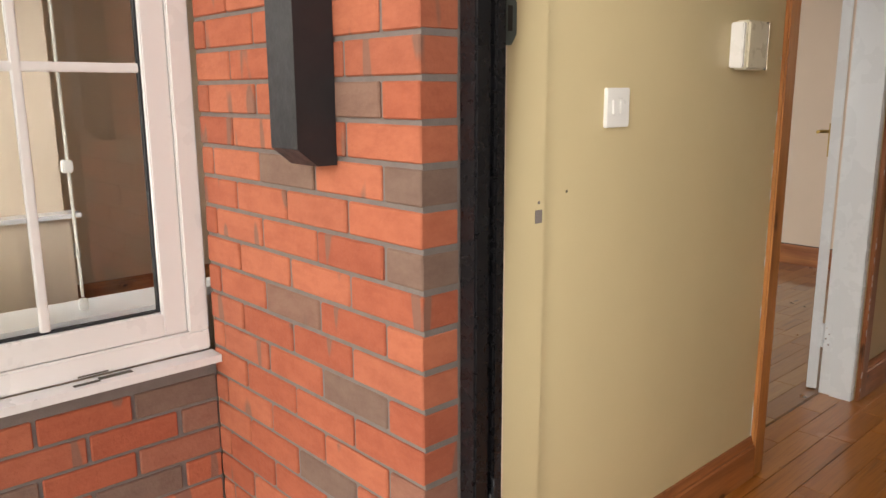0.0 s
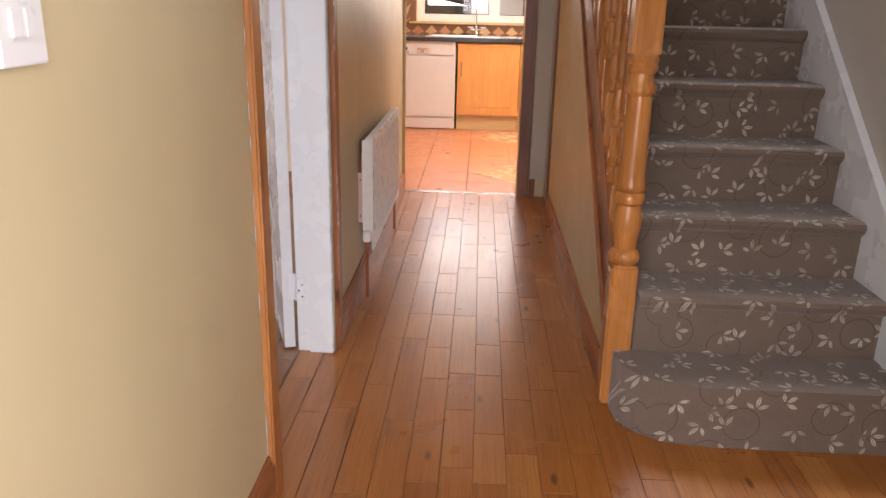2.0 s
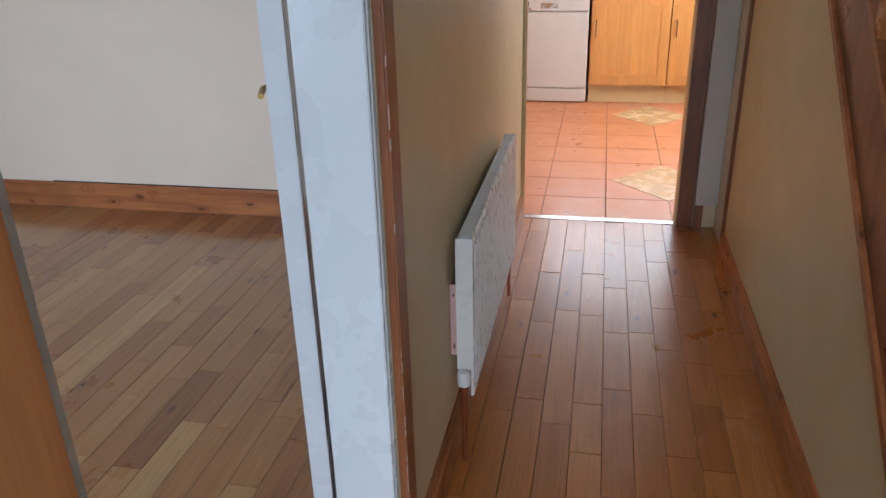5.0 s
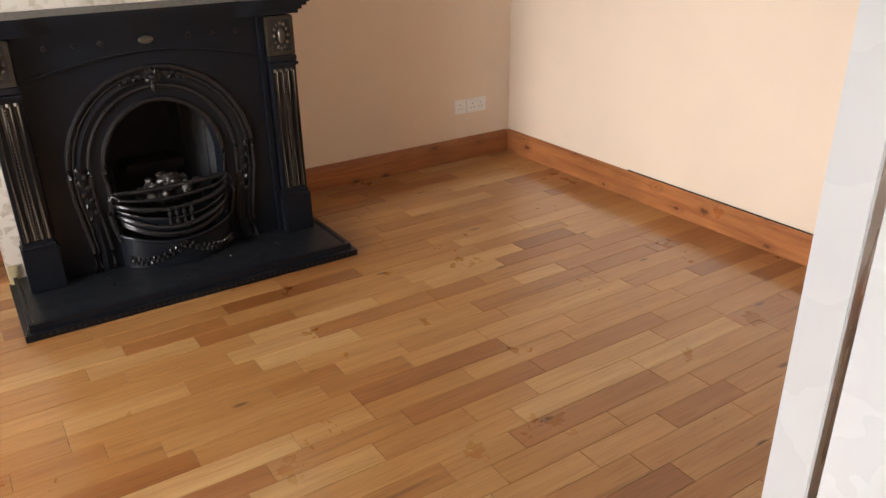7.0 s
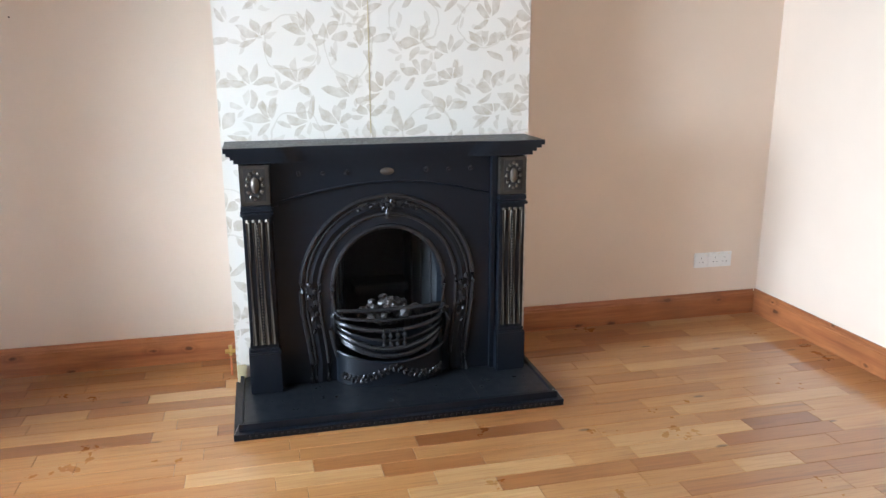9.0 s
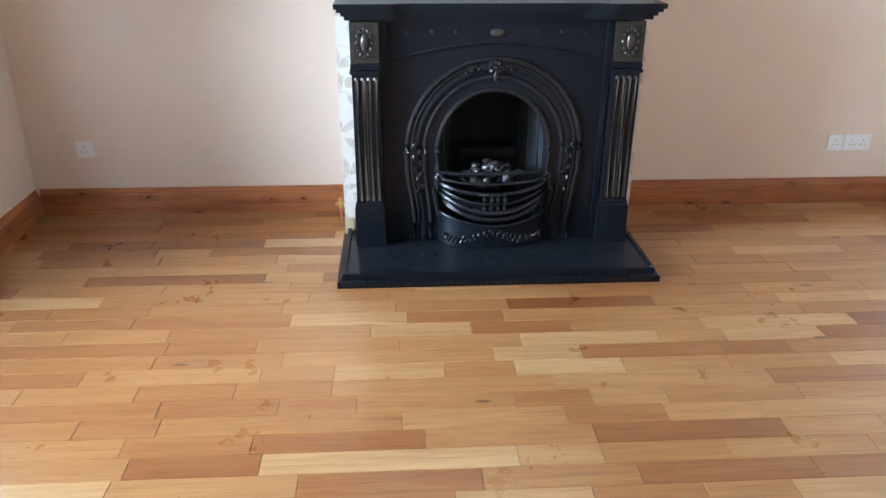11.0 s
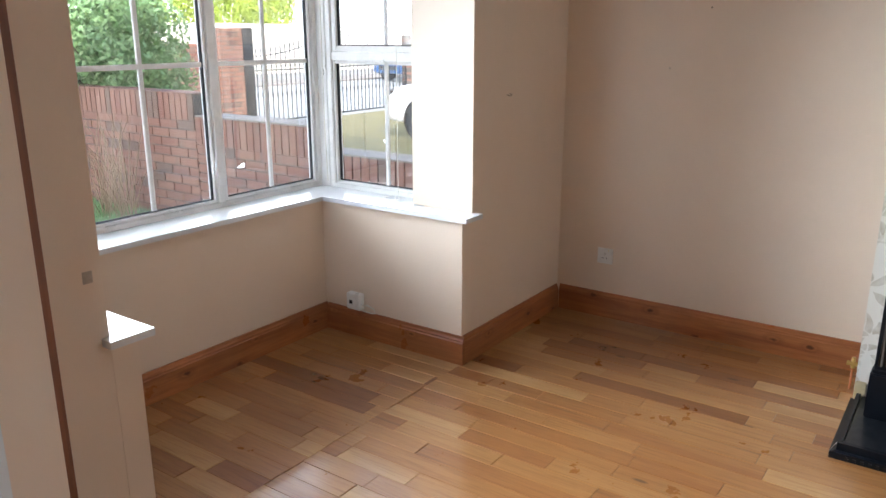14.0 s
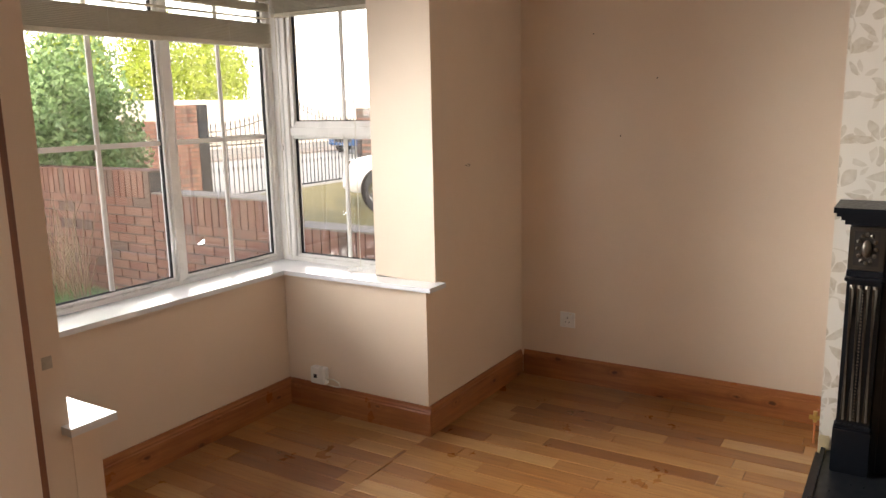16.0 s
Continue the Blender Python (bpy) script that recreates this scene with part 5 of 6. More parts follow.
structure("plaster_chips", boxes((0.0275, 0.029, 0.327, 0.350, 0.980, 1.008), (0.0275, 0.029, 0.335, 0.342, 1.020, 1.026), (0.0275, 0.029, 0.222, 0.232, 1.20, 1.225)), MORTAR, "knocked-off plaster", 0.001)
hk = thing("cup_hook", (-3.03, 0.2205, 1.22), "small dark screw hook in the wall", "hook")
b = bmesh.new()
path_tube(b, [(-3.055, 0.2205, 1.235), (-3.055, 0.235, 1.232), (-3.04, 0.242, 1.226), (-3.015, 0.242, 1.227), (-3.005, 0.238, 1.234)], 0.0012, 6)
part("wire", b, DARK, hk)
structure("wall_nail_holes", boxes((-3.6505, -3.649, 0.772, 0.778, 1.34, 1.346), (-3.6505, -3.649, 0.95, 0.956, 1.62, 1.626), (-3.6505, -3.649, 0.62, 0.626, 1.85, 1.856), (0.0, 0.001, 0.46, 0.466, 1.03, 1.035)), DARK)


# ---- radiator ----
def radiator():
    r = thing("radiator", (0.05, 3.45, 0.12), "white ribbed panel radiator on the cream hall wall", "radiator")
    y0, y1, z0, z1 = 2.93, 3.95, 0.265, 0.69
    front = part("front_panel", boxes((0.058, 0.066, y0, y1, z0 - 0.06, z1)), RADW, r, "", 0.003)
    part("back_panel", boxes((0.022, 0.030, y0 + 0.01, y1 - 0.01, z0 + 0.01, z1 - 0.01)), RADW, r, "", 0.003)
    n = 32
    for k in range(n):
        y = y0 + 0.02 + (y1 - y0 - 0.04) * (k + 0.5) / n
        bm = bmesh.new()
        prism(bm, [(0.0665, y - 0.011), (0.071, y - 0.006), (0.071, y + 0.006), (0.0665, y + 0.011)], 2, z0 - 0.03, z1 - 0.03)
        part("rib", bm, RADW, r)
    part("side_cover", boxes((0.021, 0.0665, y0 - 0.006, y0 - 0.001, z0 + 0.03, z1 - 0.004)), RADW, r, "", 0.001)
    part("side_cover", boxes((0.021, 0.0665, y1 + 0.001, y1 + 0.006, z0 + 0.03, z1 - 0.004)), RADW, r, "", 0.001)
    bm = bmesh.new()
    for k in range(66):
        y = y0 + 0.015 + (y1 - y0 - 0.03) * k / 65
        box(bm, 0.031, 0.057, y - 0.0018, y + 0.0018, z1 - 0.02, z1 - 0.004)
    part("grille", bm, RADW, r, "slotted top grille")
    part("back_bracket", boxes((0.001, 0.021, y0 + 0.09, y0 + 0.13, z0 + 0.1, z1 - 0.08), (0.001, 0.021, y1 - 0.13, y1 - 0.09, z0 + 0.1, z1 - 0.08)), COPPER, r, "", 0.002)
    hanger = part("wall_bracket", boxes((0.001, 0.0205, y0 + 0.012, y0 + 0.0145, 0.33, 0.545), (0.001, 0.003, y0 + 0.0145, y0 + 0.04, 0.33, 0.545)), PINKST, r, "pink primed steel wall bracket", 0.0005)
    part("bracket_hole", boxes((0.009, 0.013, y0 + 0.0112, y0 + 0.012, 0.51, 0.518), (0.009, 0.013, y0 + 0.0112, y0 + 0.012, 0.35, 0.365)), DARK, hanger)
    for y, s in ((y0 - 0.02, 1), (y1 + 0.02, -1)):
        bm = bmesh.new()
        lathe(bm, [(0.012, 0), (0.018, 0.004), (0.019, 0.03), (0.016, 0.045), (0.008, 0.048)], (0.042, y, z0 - 0.012), seg=14)
        v = part("valve", bm, PLASTIC, r, "white radiator valve", 0, True)
        bm = bmesh.new()
        tube(bm, (0.042, y, 0.0), (0.042, y, z0 - 0.01), 0.0075, 10)
        part("pipe", bm, COPPER, r, "copper tail pipe", 0, True)
        bm = bmesh.new()
        tube(bm, (0.042, y, z0 + 0.02), (0.042, y + s * 0.035, z0 + 0.02), 0.010, 10)
        part("union", bm, CHROME, v)


radiator()


# ---- kitchen ----
def kitchen():
    dw = thing("dishwasher", (-0.03, 7.835, 0), "silver white freestanding dishwasher under the worktop", "dishwasher")
    x0, x1, y = -0.345, 0.250, 7.535
    part("body", boxes((x0, x1, y + 0.03, 8.115, 0.01, 0.86)), STEELW, dw)
    part("door", boxes((x0, x1, y, y + 0.0285, 0.125, 0.725)), STEELW, dw, "", 0.006)
    part("control_panel", boxes((x0, x1, y - 0.004, y + 0.0285, 0.732, 0.835)), STEELW, dw, "", 0.006)
    part("kick_plate", boxes((x0 + 0.003, x1 - 0.003, y + 0.006, y + 0.0285, 0.012, 0.118)), STEELW, dw, "", 0.003)
    part("top_edge", boxes((x0, x1, y - 0.002, y + 0.0285, 0.838, 0.862)), IVORY, dw, "", 0.003)
    part("handle_recess", boxes((-0.13, 0.0, y - 0.007, y - 0.0045, 0.755, 0.795)), STAINLESS, dw, "grey recessed handle", 0.001)
    part("display", boxes((-0.262, -0.225, y - 0.0065, y - 0.0045, 0.775, 0.80)), DARK, dw)
    for k in range(4):
        part("button", boxes((-0.29 + 0.022 * k, -0.278 + 0.022 * k, y - 0.007, y - 0.0045, 0.75, 0.76)), STAINLESS, dw)
    b = bmesh.new()
    tube(b, (-0.29, y - 0.0015, 0.665), (-0.29, y - 0.0003, 0.665), 0.036, 20)
    part("sticker", b, YELLOW, dw, "round yellow energy sticker")
    for i, (x0, x1) in enumerate(((0.270, 0.88), (0.885, 1.485))):
        c = thing("base_cabinet", ((x0 + x1) / 2, 7.835, 0), "maple shaker base cabinet with a bow handle beside the dishwasher", "kitchen cabinet", "kitchen base cabinets")
        part("body", boxes((x0, x1, 7.557, 8.115, 0.15, 0.858)), MELA, c)
        part("plinth", boxes((x0, x1, 7.595, 7.61, 0.002, 0.149)), PLINTH, c, "cream plinth board")
        d = part("door", boxes((x0 + 0.075, x1 - 0.075, 7.543, 7.5555, 0.235, 0.775)), MELA, c, "", 0.001)
        for k, r in enumerate(((x0 + 0.002, x0 + 0.0745, 0.155, 0.855), (x1 - 0.0745, x1 - 0.002, 0.155, 0.855), (x0 + 0.075, x1 - 0.075, 0.155, 0.2345), (x0 + 0.075, x1 - 0.075, 0.7755, 0.855))):
            part("rail", boxes((r[0], r[1], 7.535, 7.5555, r[2], r[3])), MELA, d, "", 0.002)
        b = bmesh.new()
        path_tube(b, [(x0 + 0.04, 7.535, 0.53), (x0 + 0.04, 7.513, 0.54), (x0 + 0.04, 7.511, 0.60), (x0 + 0.04, 7.513, 0.66), (x0 + 0.04, 7.535, 0.67)], 0.006)
        part("handle", b, STAINLESS, d, "", 0, True)
    c = thing("base_cabinet", (-0.65, 7.835, 0), "maple base cabinet beyond the dishwasher", "kitchen cabinet", "kitchen base cabinets")
    part("body", boxes((-0.95, -0.352, 7.54, 8.115, 0.15, 0.858)), MELA, c)
    part("plinth", boxes((-0.95, -0.352, 7.595, 7.61, 0.002, 0.149)), PLINTH, c)
    solo("worktop", boxes((-1.2, 1.79, 7.5, 8.133, 0.864, 0.902)), WORKTOP, (0, 8, 0.864), "dark speckled kitchen worktop", "worktop", bevel=0.006)
    s = thing("kitchen_sink", (0.4, 7.815, 0.902), "stainless steel inset sink with drainer", "sink")
    part("rim", boxes((-0.05, 0.95, 7.585, 8.055, 0.9025, 0.908)), STAINLESS, s, "", 0.002)
    part("drainer", boxes((0.5, 0.93, 7.615, 7.955, 0.9085, 0.911)), STAINLESS, s, "", 0.001)
    part("bowl_mat", boxes((0.0, 0.45, 7.625, 7.955, 0.9085, 0.910)), STEELW, s, "", 0.001)
    t = thing("mixer_tap", (0.44, 8.025, 0.908), "chrome mixer tap with crossheads and a swan neck", "tap")
    b = bmesh.new()
    lathe(b, [(0.022, 0.9085), (0.024, 0.915), (0.014, 0.93), (0.013, 0.99), (0.016, 1.0)], (0.44, 8.025, 0))
    part("body", b, CHROME, t, "", 0, True)
    b = bmesh.new()
    path_tube(b, [(0.44, 8.025, 0.98), (0.44, 8.025, 1.16), (0.44, 8.005, 1.21), (0.44, 7.955, 1.22), (0.44, 7.895, 1.19), (0.44, 7.885, 1.16)], 0.009)
    part("spout", b, CHROME, t, "", 0, True)
    for sx in (-1, 1):
        b = bmesh.new()
        tube(b, (0.44, 8.025, 0.96), (0.44 + sx * 0.06, 8.025, 0.965), 0.011, 10)
        tube(b, (0.44 + sx * 0.06, 7.995, 0.985), (0.44 + sx * 0.06, 8.055, 0.985), 0.006, 8)
        tube(b, (0.44 + sx * 0.06 - 0.03, 8.025, 0.985), (0.44 + sx * 0.06 + 0.03, 8.025, 0.985), 0.006, 8)
        tube(b, (0.44 + sx * 0.06, 8.025, 0.96), (0.44 + sx * 0.06, 8.025, 0.985), 0.009, 8)
        part("crosshead", b, CHROME, t, "", 0, True)


kitchen()


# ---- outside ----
# Glowing board stands in for the bright sky and adds light through the windows.
structure("backdrop", boxes((-300, 200, -91, -90, -0.6, 75)), SKYBOARD, "glowing white board in the distance standing in for bright sky")
structure("front_lawn", boxes((-3.75, -1.3, -8.9, -1.0, -0.16, -0.06)), GRASS, "rough green front lawn")
structure("neighbour_lawn", boxes((-13.6, -3.98, -8.9, -0.3, -0.16, -0.12)), DRYLAWN, "sunlit dry lawn next door")
# Added pale screen gives the washed-out white below the conifers.
structure("garden_wall_rendered", boxes((-45, -12, -24.2, -24.0, -0.2, 1.95)), RENDERW, "pale upright screen standing in for overexposed ground across the road")
structure("road", boxes((-60, 60, -17.5, -9.6, -0.2, -0.155)), ROADM, "pale sunlit road")
structure("pavement", boxes((-60, 60, -19.5, -17.5, -0.2, -0.10)), CAPST)


def brick_wall(name, label, x, y, length, along, height, base, thick=0.215, face=0.065, soldier=True, limit=300, material=BRICKG):
    """A free-standing wall of bricks on a mortar core, with a coping of bricks on edge."""
    root = structure(name, bmesh.new(), MORTARG, label)
    cope = 0.215 if soldier else 0.0
    top = height - cope

    def bb(bm, a0, a1, t0, t1, z0, z1):
        box(bm, *((x + a0, x + a1, y + t0, y + t1) if along == 0 else (x + t0, x + t1, y + a0, y + a1)), z0, z1)
    bm = bmesh.new()
    bb(bm, 0.008, length - 0.008, 0.008, thick - 0.008, base, height - 0.012)
    part("core", bm, MORTARG, root)
    meshes = {}

    def brick(w, t, h):
        key = (round(w, 4), round(t, 4), round(h, 4))
        if key not in meshes:
            bm = bmesh.new()
            s = (w, t, h) if along == 0 else (t, w, h)
            box(bm, -s[0] / 2, s[0] / 2, -s[1] / 2, s[1] / 2, -s[2] / 2, s[2] / 2)
            meshes[key] = mesh_of("brick", bm, material)
        return meshes[key]
    count = 0
    row = 0
    z = top - 0.0375
    while z > base:
        a = -0.1125 if row % 2 else 0.0
        while a < length - 0.02:
            lo, hi = max(a, 0.0), min(a + 0.215, length)
            if hi - lo > 0.03 and count < limit:
                ob = new("brick", brick(hi - lo - (0.065 - face), thick, face))
                c = (lo + hi) / 2
                ob.location = (x + c, y + thick / 2, z) if along == 0 else (x + thick / 2, y + c, z)
                ob.parent = root
                count += 1
            a += 0.225
        z -= 0.075
        row += 1
    if soldier:
        a = 0.0
        while a < length - 0.03:
            ob = new("brick", brick(0.065, thick + 0.004, 0.215))
            c = a + 0.0325
            ob.location = (x + c, y + thick / 2, top + 0.1075) if along == 0 else (x + thick / 2, y + c, top + 0.1075)
            ob.parent = root
            a += 0.075
    return root


def leafy(name, at, radii, count, leaf, material, label, category, seed, cone=False):
    rng = random.Random(seed)
    root = thing(name, at, label, category)
    bm = bmesh.new()
    tube(bm, at, (at[0], at[1], at[2] + radii[2] * 0.9), 0.07, 8, 0.03)
    for k in range(7):
        a = rng.uniform(0, 6.3)
        z = at[2] + radii[2] * rng.uniform(0.3, 0.8)
        tube(bm, (at[0], at[1], z), (at[0] + math.cos(a) * radii[0] * 0.6, at[1] + math.sin(a) * radii[1] * 0.6, z + radii[2] * 0.5), 0.03, 6, 0.01)
    part("trunk", bm, BARKM, root)
    verts, faces = [], []
    for k in range(count):
        while True:
            p = Vector((rng.uniform(-1, 1), rng.uniform(-1, 1), rng.uniform(-1, 1)))
            if 0.25 < p.length < 1:
                break
        lump = 0.82 + 0.30 * noise.noise(p.normalized() * 2.6 + Vector((seed, 0, 0)))
        p = p * lump
        if cone:
            shrink = max(0.08, 1 - (p.z + 1) / 2.05)
            p.x *= shrink
            p.y *= shrink
        q = Vector((at[0] + p.x * radii[0], at[1] + p.y * radii[1], at[2] + radii[2] + p.z * radii[2]))
        d1 = Vector((rng.gauss(0, 1), rng.gauss(0, 1), rng.gauss(0, 1))).normalized()
        d2 = d1.cross(Vector((rng.gauss(0, 1), rng.gauss(0, 1), rng.gauss(0, 1)))).normalized()
        s = leaf * rng.uniform(0.6, 1.3)
        i = len(verts)
        verts += [tuple(q - d1 * s), tuple(q + d2 * s * 0.5), tuple(q + d1 * s), tuple(q - d2 * s * 0.5)]
        faces.append((i, i + 1, i + 2, i + 3))
    me = bpy.data.meshes.new("crown")
    me.from_pydata([(v[0] - at[0], v[1] - at[1], v[2] - at[2]) for v in verts], [], faces)
    me.materials.append(material)
    ob = tagged(new("crown", me), kind="stuff")
    ob.parent = root
    return root


leafy("garden_bush", (-4.30, -4.9, -0.15), (0.76, 0.88, 1.28), 26000, 0.029, LEAFG, "dense green garden shrub behind the brick wall", "bush", 3)
for k, (x, y, s) in enumerate(((-19.0, -27.0, 2.6), (-22.5, -26.5, 2.8), (-25.5, -26.0, 2.7), (-14.8, -27.5, 2.3))):
    leafy("conifer", (x, y, -0.15), (2.3, 1.5, s + 0.4), 16000, 0.075, LEAFY, "bright yellow-green garden conifer across the road", "tree", 20 + k, False)

tw = thing("bare_shrub", (-3.45, -3.75, -0.10), "leafless twiggy shrub against the brick wall", "bush")
rng = random.Random(8)
b = bmesh.new()
for k in range(60):
    a = rng.uniform(0, 6.28)
    h = rng.uniform(0.35, 1.0)
    r = rng.uniform(0.05, 0.33)
    x, y = -3.50 + rng.uniform(-0.05, 0.05), -3.85 + rng.uniform(-0.25, 0.25)
    path_tube(b, [(x, y, -0.11), (x + r * 0.3 * math.cos(a), y + r * 0.3 * math.sin(a), -0.1 + h * 0.4), (x + r * 0.7 * math.cos(a), y + r * 0.7 * math.sin(a), -0.1 + h * 0.8), (x + r * math.cos(a + 0.4), y + r * math.sin(a + 0.4), -0.1 + h)], lambda u: 0.005 - 0.003 * u, 4)
part("twigs", b, TWIG, tw, kind="stuff")


def grass(name, x0, x1, y0, y1, z, n, h, material, seed):
    rng = random.Random(seed)
    verts, faces = [], []
    for k in range(n):
        x, y = rng.uniform(x0, x1), rng.uniform(y0, y1)
        a = rng.uniform(0, 6.28)
        hh = h * rng.uniform(0.4, 1.2)
        dx, dy = math.cos(a) * 0.006, math.sin(a) * 0.006
        lx, ly = rng.gauss(0, hh * 0.35), rng.gauss(0, hh * 0.35)
        i = len(verts)
        verts += [(x - dx, y - dy, z), (x + dx, y + dy, z), (x + lx, y + ly, z + hh)]
        faces.append((i, i + 1, i + 2))
    me = bpy.data.meshes.new(name)
    me.from_pydata(verts, [], faces)
    me.materials.append(material)
    tagged(new(name, me), "tufts of rough grass at the foot of the wall", "grass", kind="stuff")


grass("grass_tufts", -3.74, -2.6, -5.2, -1.6, -0.06, 16000, 0.14, LEAFG, 5)


def gate(at, w, flip, label):
    """A wrought iron gate leaf in the plane of y, with a swept top."""
    g = thing("iron_gate", at, label, "gate", "driveway gates")
    x, y, z = at
    s = -1 if flip else 1
    part("gate_frame", boxes((min(x, x + s * 0.04), max(x, x + s * 0.04), y, y + 0.03, z + 0.05, z + 1.30), (min(x + s * w, x + s * (w - 0.04)), max(x + s * w, x + s * (w - 0.04)), y, y + 0.03, z + 0.05, z + 1.65), (min(x, x + s * w), max(x, x + s * w), y + 0.005, y + 0.025, z + 0.06, z + 0.09), (min(x, x + s * w), max(x, x + s * w), y + 0.005, y + 0.025, z + 1.0, z + 1.03), (min(x, x + s * w), max(x, x + s * w), y + 0.005, y + 0.025, z + 1.16, z + 1.19)), BLACKW, g)
    n = int(w / 0.115)
    for k in range(1, n):
        u = k / n
        top = 1.35 + 0.5 * u * u
        bm = bmesh.new()
        xx = x + s * w * u
        box(bm, xx - 0.007, xx + 0.007, y + 0.008, y + 0.022, z + 0.09, z + top)
        tube(bm, (xx, y + 0.015, z + top), (xx, y + 0.015, z + top + 0.10), 0.02, 6, 0.001)
        tube(bm, (xx, y + 0.015, z + 0.52), (xx, y + 0.015, z + 0.60), 0.018, 6)
        part("bar", bm, BLACKW, g)
        bm = bmesh.new()
        cx = xx - s * w / n / 2
        path_tube(bm, [(cx + 0.045 * math.cos(a), y + 0.015, z + 1.095 + 0.045 * math.sin(a)) for a in (2 * math.pi * j / 12 for j in range(13))], 0.006, 4)
        part("ring", bm, BLACKW, g)
    bm = bmesh.new()
    path_tube(bm, [(x + s * w * u, y + 0.015, z + 1.27 + 0.5 * u * u) for u in (j / 10 for j in range(11))], 0.012, 6)
    part("top_rail", bm, BLACKW, g)


gate((-9.58, -9.0, -0.15), 2.3, True, "black wrought iron driveway gate with spear tops")
gate((-14.3, -9.1, -0.15), 2.3, False, "black wrought iron gate leaf with scrolls, further along")
pl = solo("gate_post_timber", boxes((-9.54, -9.29, -9.05, -8.85, -0.16, 1.62)), BLACKW, (-9.41, -8.95, -0.15), "black gate post beside the brick pier", "gate post", bevel=0.01)


def car(name, at, yaw, paint_m, label):
    c = thing(name, (0, 0, 0), label, "car")
    bm = bmesh.new()
    n, m = 18, 8
    prof = [(-2.05, 0.32, 0.55), (-2.02, 0.30, 0.72), (-1.9, 0.28, 0.82), (-1.5, 0.25, 0.90), (-1.0, 0.24, 0.98), (-0.85, 0.24, 1.05), (-0.3, 0.24, 1.42), (0.4, 0.24, 1.50), (1.2, 0.24, 1.46), (1.7, 0.26, 1.15), (2.0, 0.32, 0.95), (2.08, 0.4, 0.7)]
    rings = []
    for y, lo, hi in prof:
        wmax = 0.86 * (1 - 0.10 * (abs(y) / 2.08) ** 4)
        wtop = wmax * (0.80 if hi > 1.1 else 0.93)
        rings.append([bm.verts.new(v) for v in ((-wmax * 0.9, y, lo), (-wmax, y, lo + 0.2 * (hi - lo)), (-wmax, y, min(0.9, lo + 0.8 * (hi - lo))), (-wtop, y, hi - 0.05), (-wtop * 0.7, y, hi), (wtop * 0.7, y, hi), (wtop, y, hi - 0.05), (wmax, y, min(0.9, lo + 0.8 * (hi - lo))), (wmax, y, lo + 0.2 * (hi - lo)), (wmax * 0.9, y, lo))])
    for p, q in zip(rings, rings[1:]):
        for k in range(len(p)):
            bm.faces.new((p[k], p[(k + 1) % 10], q[(k + 1) % 10], q[k]))
    bm.faces.new(rings[0][::-1])
    bm.faces.new(rings[-1])
    part("body", bm, paint_m, c, "", 0.02, True)
    for sx in (-1, 1):
        part("side_window", boxes((sx * 0.775 - 0.01, sx * 0.775 + 0.01, -0.45, 1.2, 0.98, 1.33)), DARK, c, "", 0.005)
        for y in (-1.3, 1.3):
            bm = bmesh.new()
            lathe(bm, [(0.2, -0.1), (0.31, -0.1), (0.325, -0.08), (0.325, 0.08), (0.31, 0.1), (0.2, 0.1)], (sx * 0.80, y, 0.325), (1, 0, 0), 28)
            w = part("wheel", bm, RUBBER, c, "", 0, True)
            bm = bmesh.new()
            lathe(bm, [(0.205, 0.0), (0.205, 0.02), (0.19, 0.012), (0.05, 0.01), (0.03, 0.02)], (sx * 0.90, y, 0.325), (sx, 0, 0), 24)
            part("rim", bm, STAINLESS, w, "", 0, True)
            bm = bmesh.new()
            lathe(bm, [(0.37, -0.02), (0.37, 0.008), (0.335, 0.010), (0.335, -0.02)], (sx * 0.862, y, 0.335), (sx, 0, 0), 28)
            part("arch_trim", bm, DARK, w, "", 0, True)
        part("headlight", boxes((sx * 0.62 - 0.14, sx * 0.62 + 0.14, -2.0, -1.88, 0.68, 0.80)), CHROME, c, "", 0.03)
    part("windscreen", boxes((-0.62, 0.62, -0.72, -0.68, 1.08, 1.22)), DARK, c)
    part("grille", boxes((-0.5, 0.5, -2.06, -2.04, 0.42, 0.56)), DARK, c, "", 0.01)
    c.matrix_basis = pose(*at, 0, 0, yaw)


car("parked_car", (-10.6, -3.9, -0.12), 8, CARW, "white hatchback parked on the neighbouring drive")
car("parked_car", (-24.0, -15.5, -0.15), 80, CARB, "blue car parked along the road")
car("parked_car", (-28.5, -17.0, -0.15), 85, CARW, "pale car parked far along the road")


# behind the kitchen window
bg = thing("garden_shed", (1.0, 14.0, -0.15), "pale blue-grey outbuilding behind the kitchen", "outbuilding")
part("wall", boxes((-2.5, 1.2, 14.0, 16.0, -0.15, 1.9)), RENDERW, bg)
part("wall", boxes((1.2, 4.5, 13.0, 16.0, -0.15, 1.6)), CAPST, bg)
b = bmesh.new()
prism(b, [(13.8, 1.9), (15.0, 2.9), (16.2, 1.9)], 0, -2.7, 1.4)
part("roof", b, ROOFM, bg)
part("window", boxes((-0.6, 0.3, 13.95, 14.0, 1.0, 1.7)), DARK, bg)

# downpipe box on the front wall
b = bmesh.new()
prism(b, [(-0.001, 1.108), (-0.045, 1.108), (-0.088, 1.142), (-0.088, 2.9), (-0.001, 2.9)], 0, -0.290, -0.195)
solo("wall_bracket_post", b, BLACKW, (-0.25, 0.0, 1.13), "black painted timber bracket post on the brick wall", "bracket", bevel=0.003)


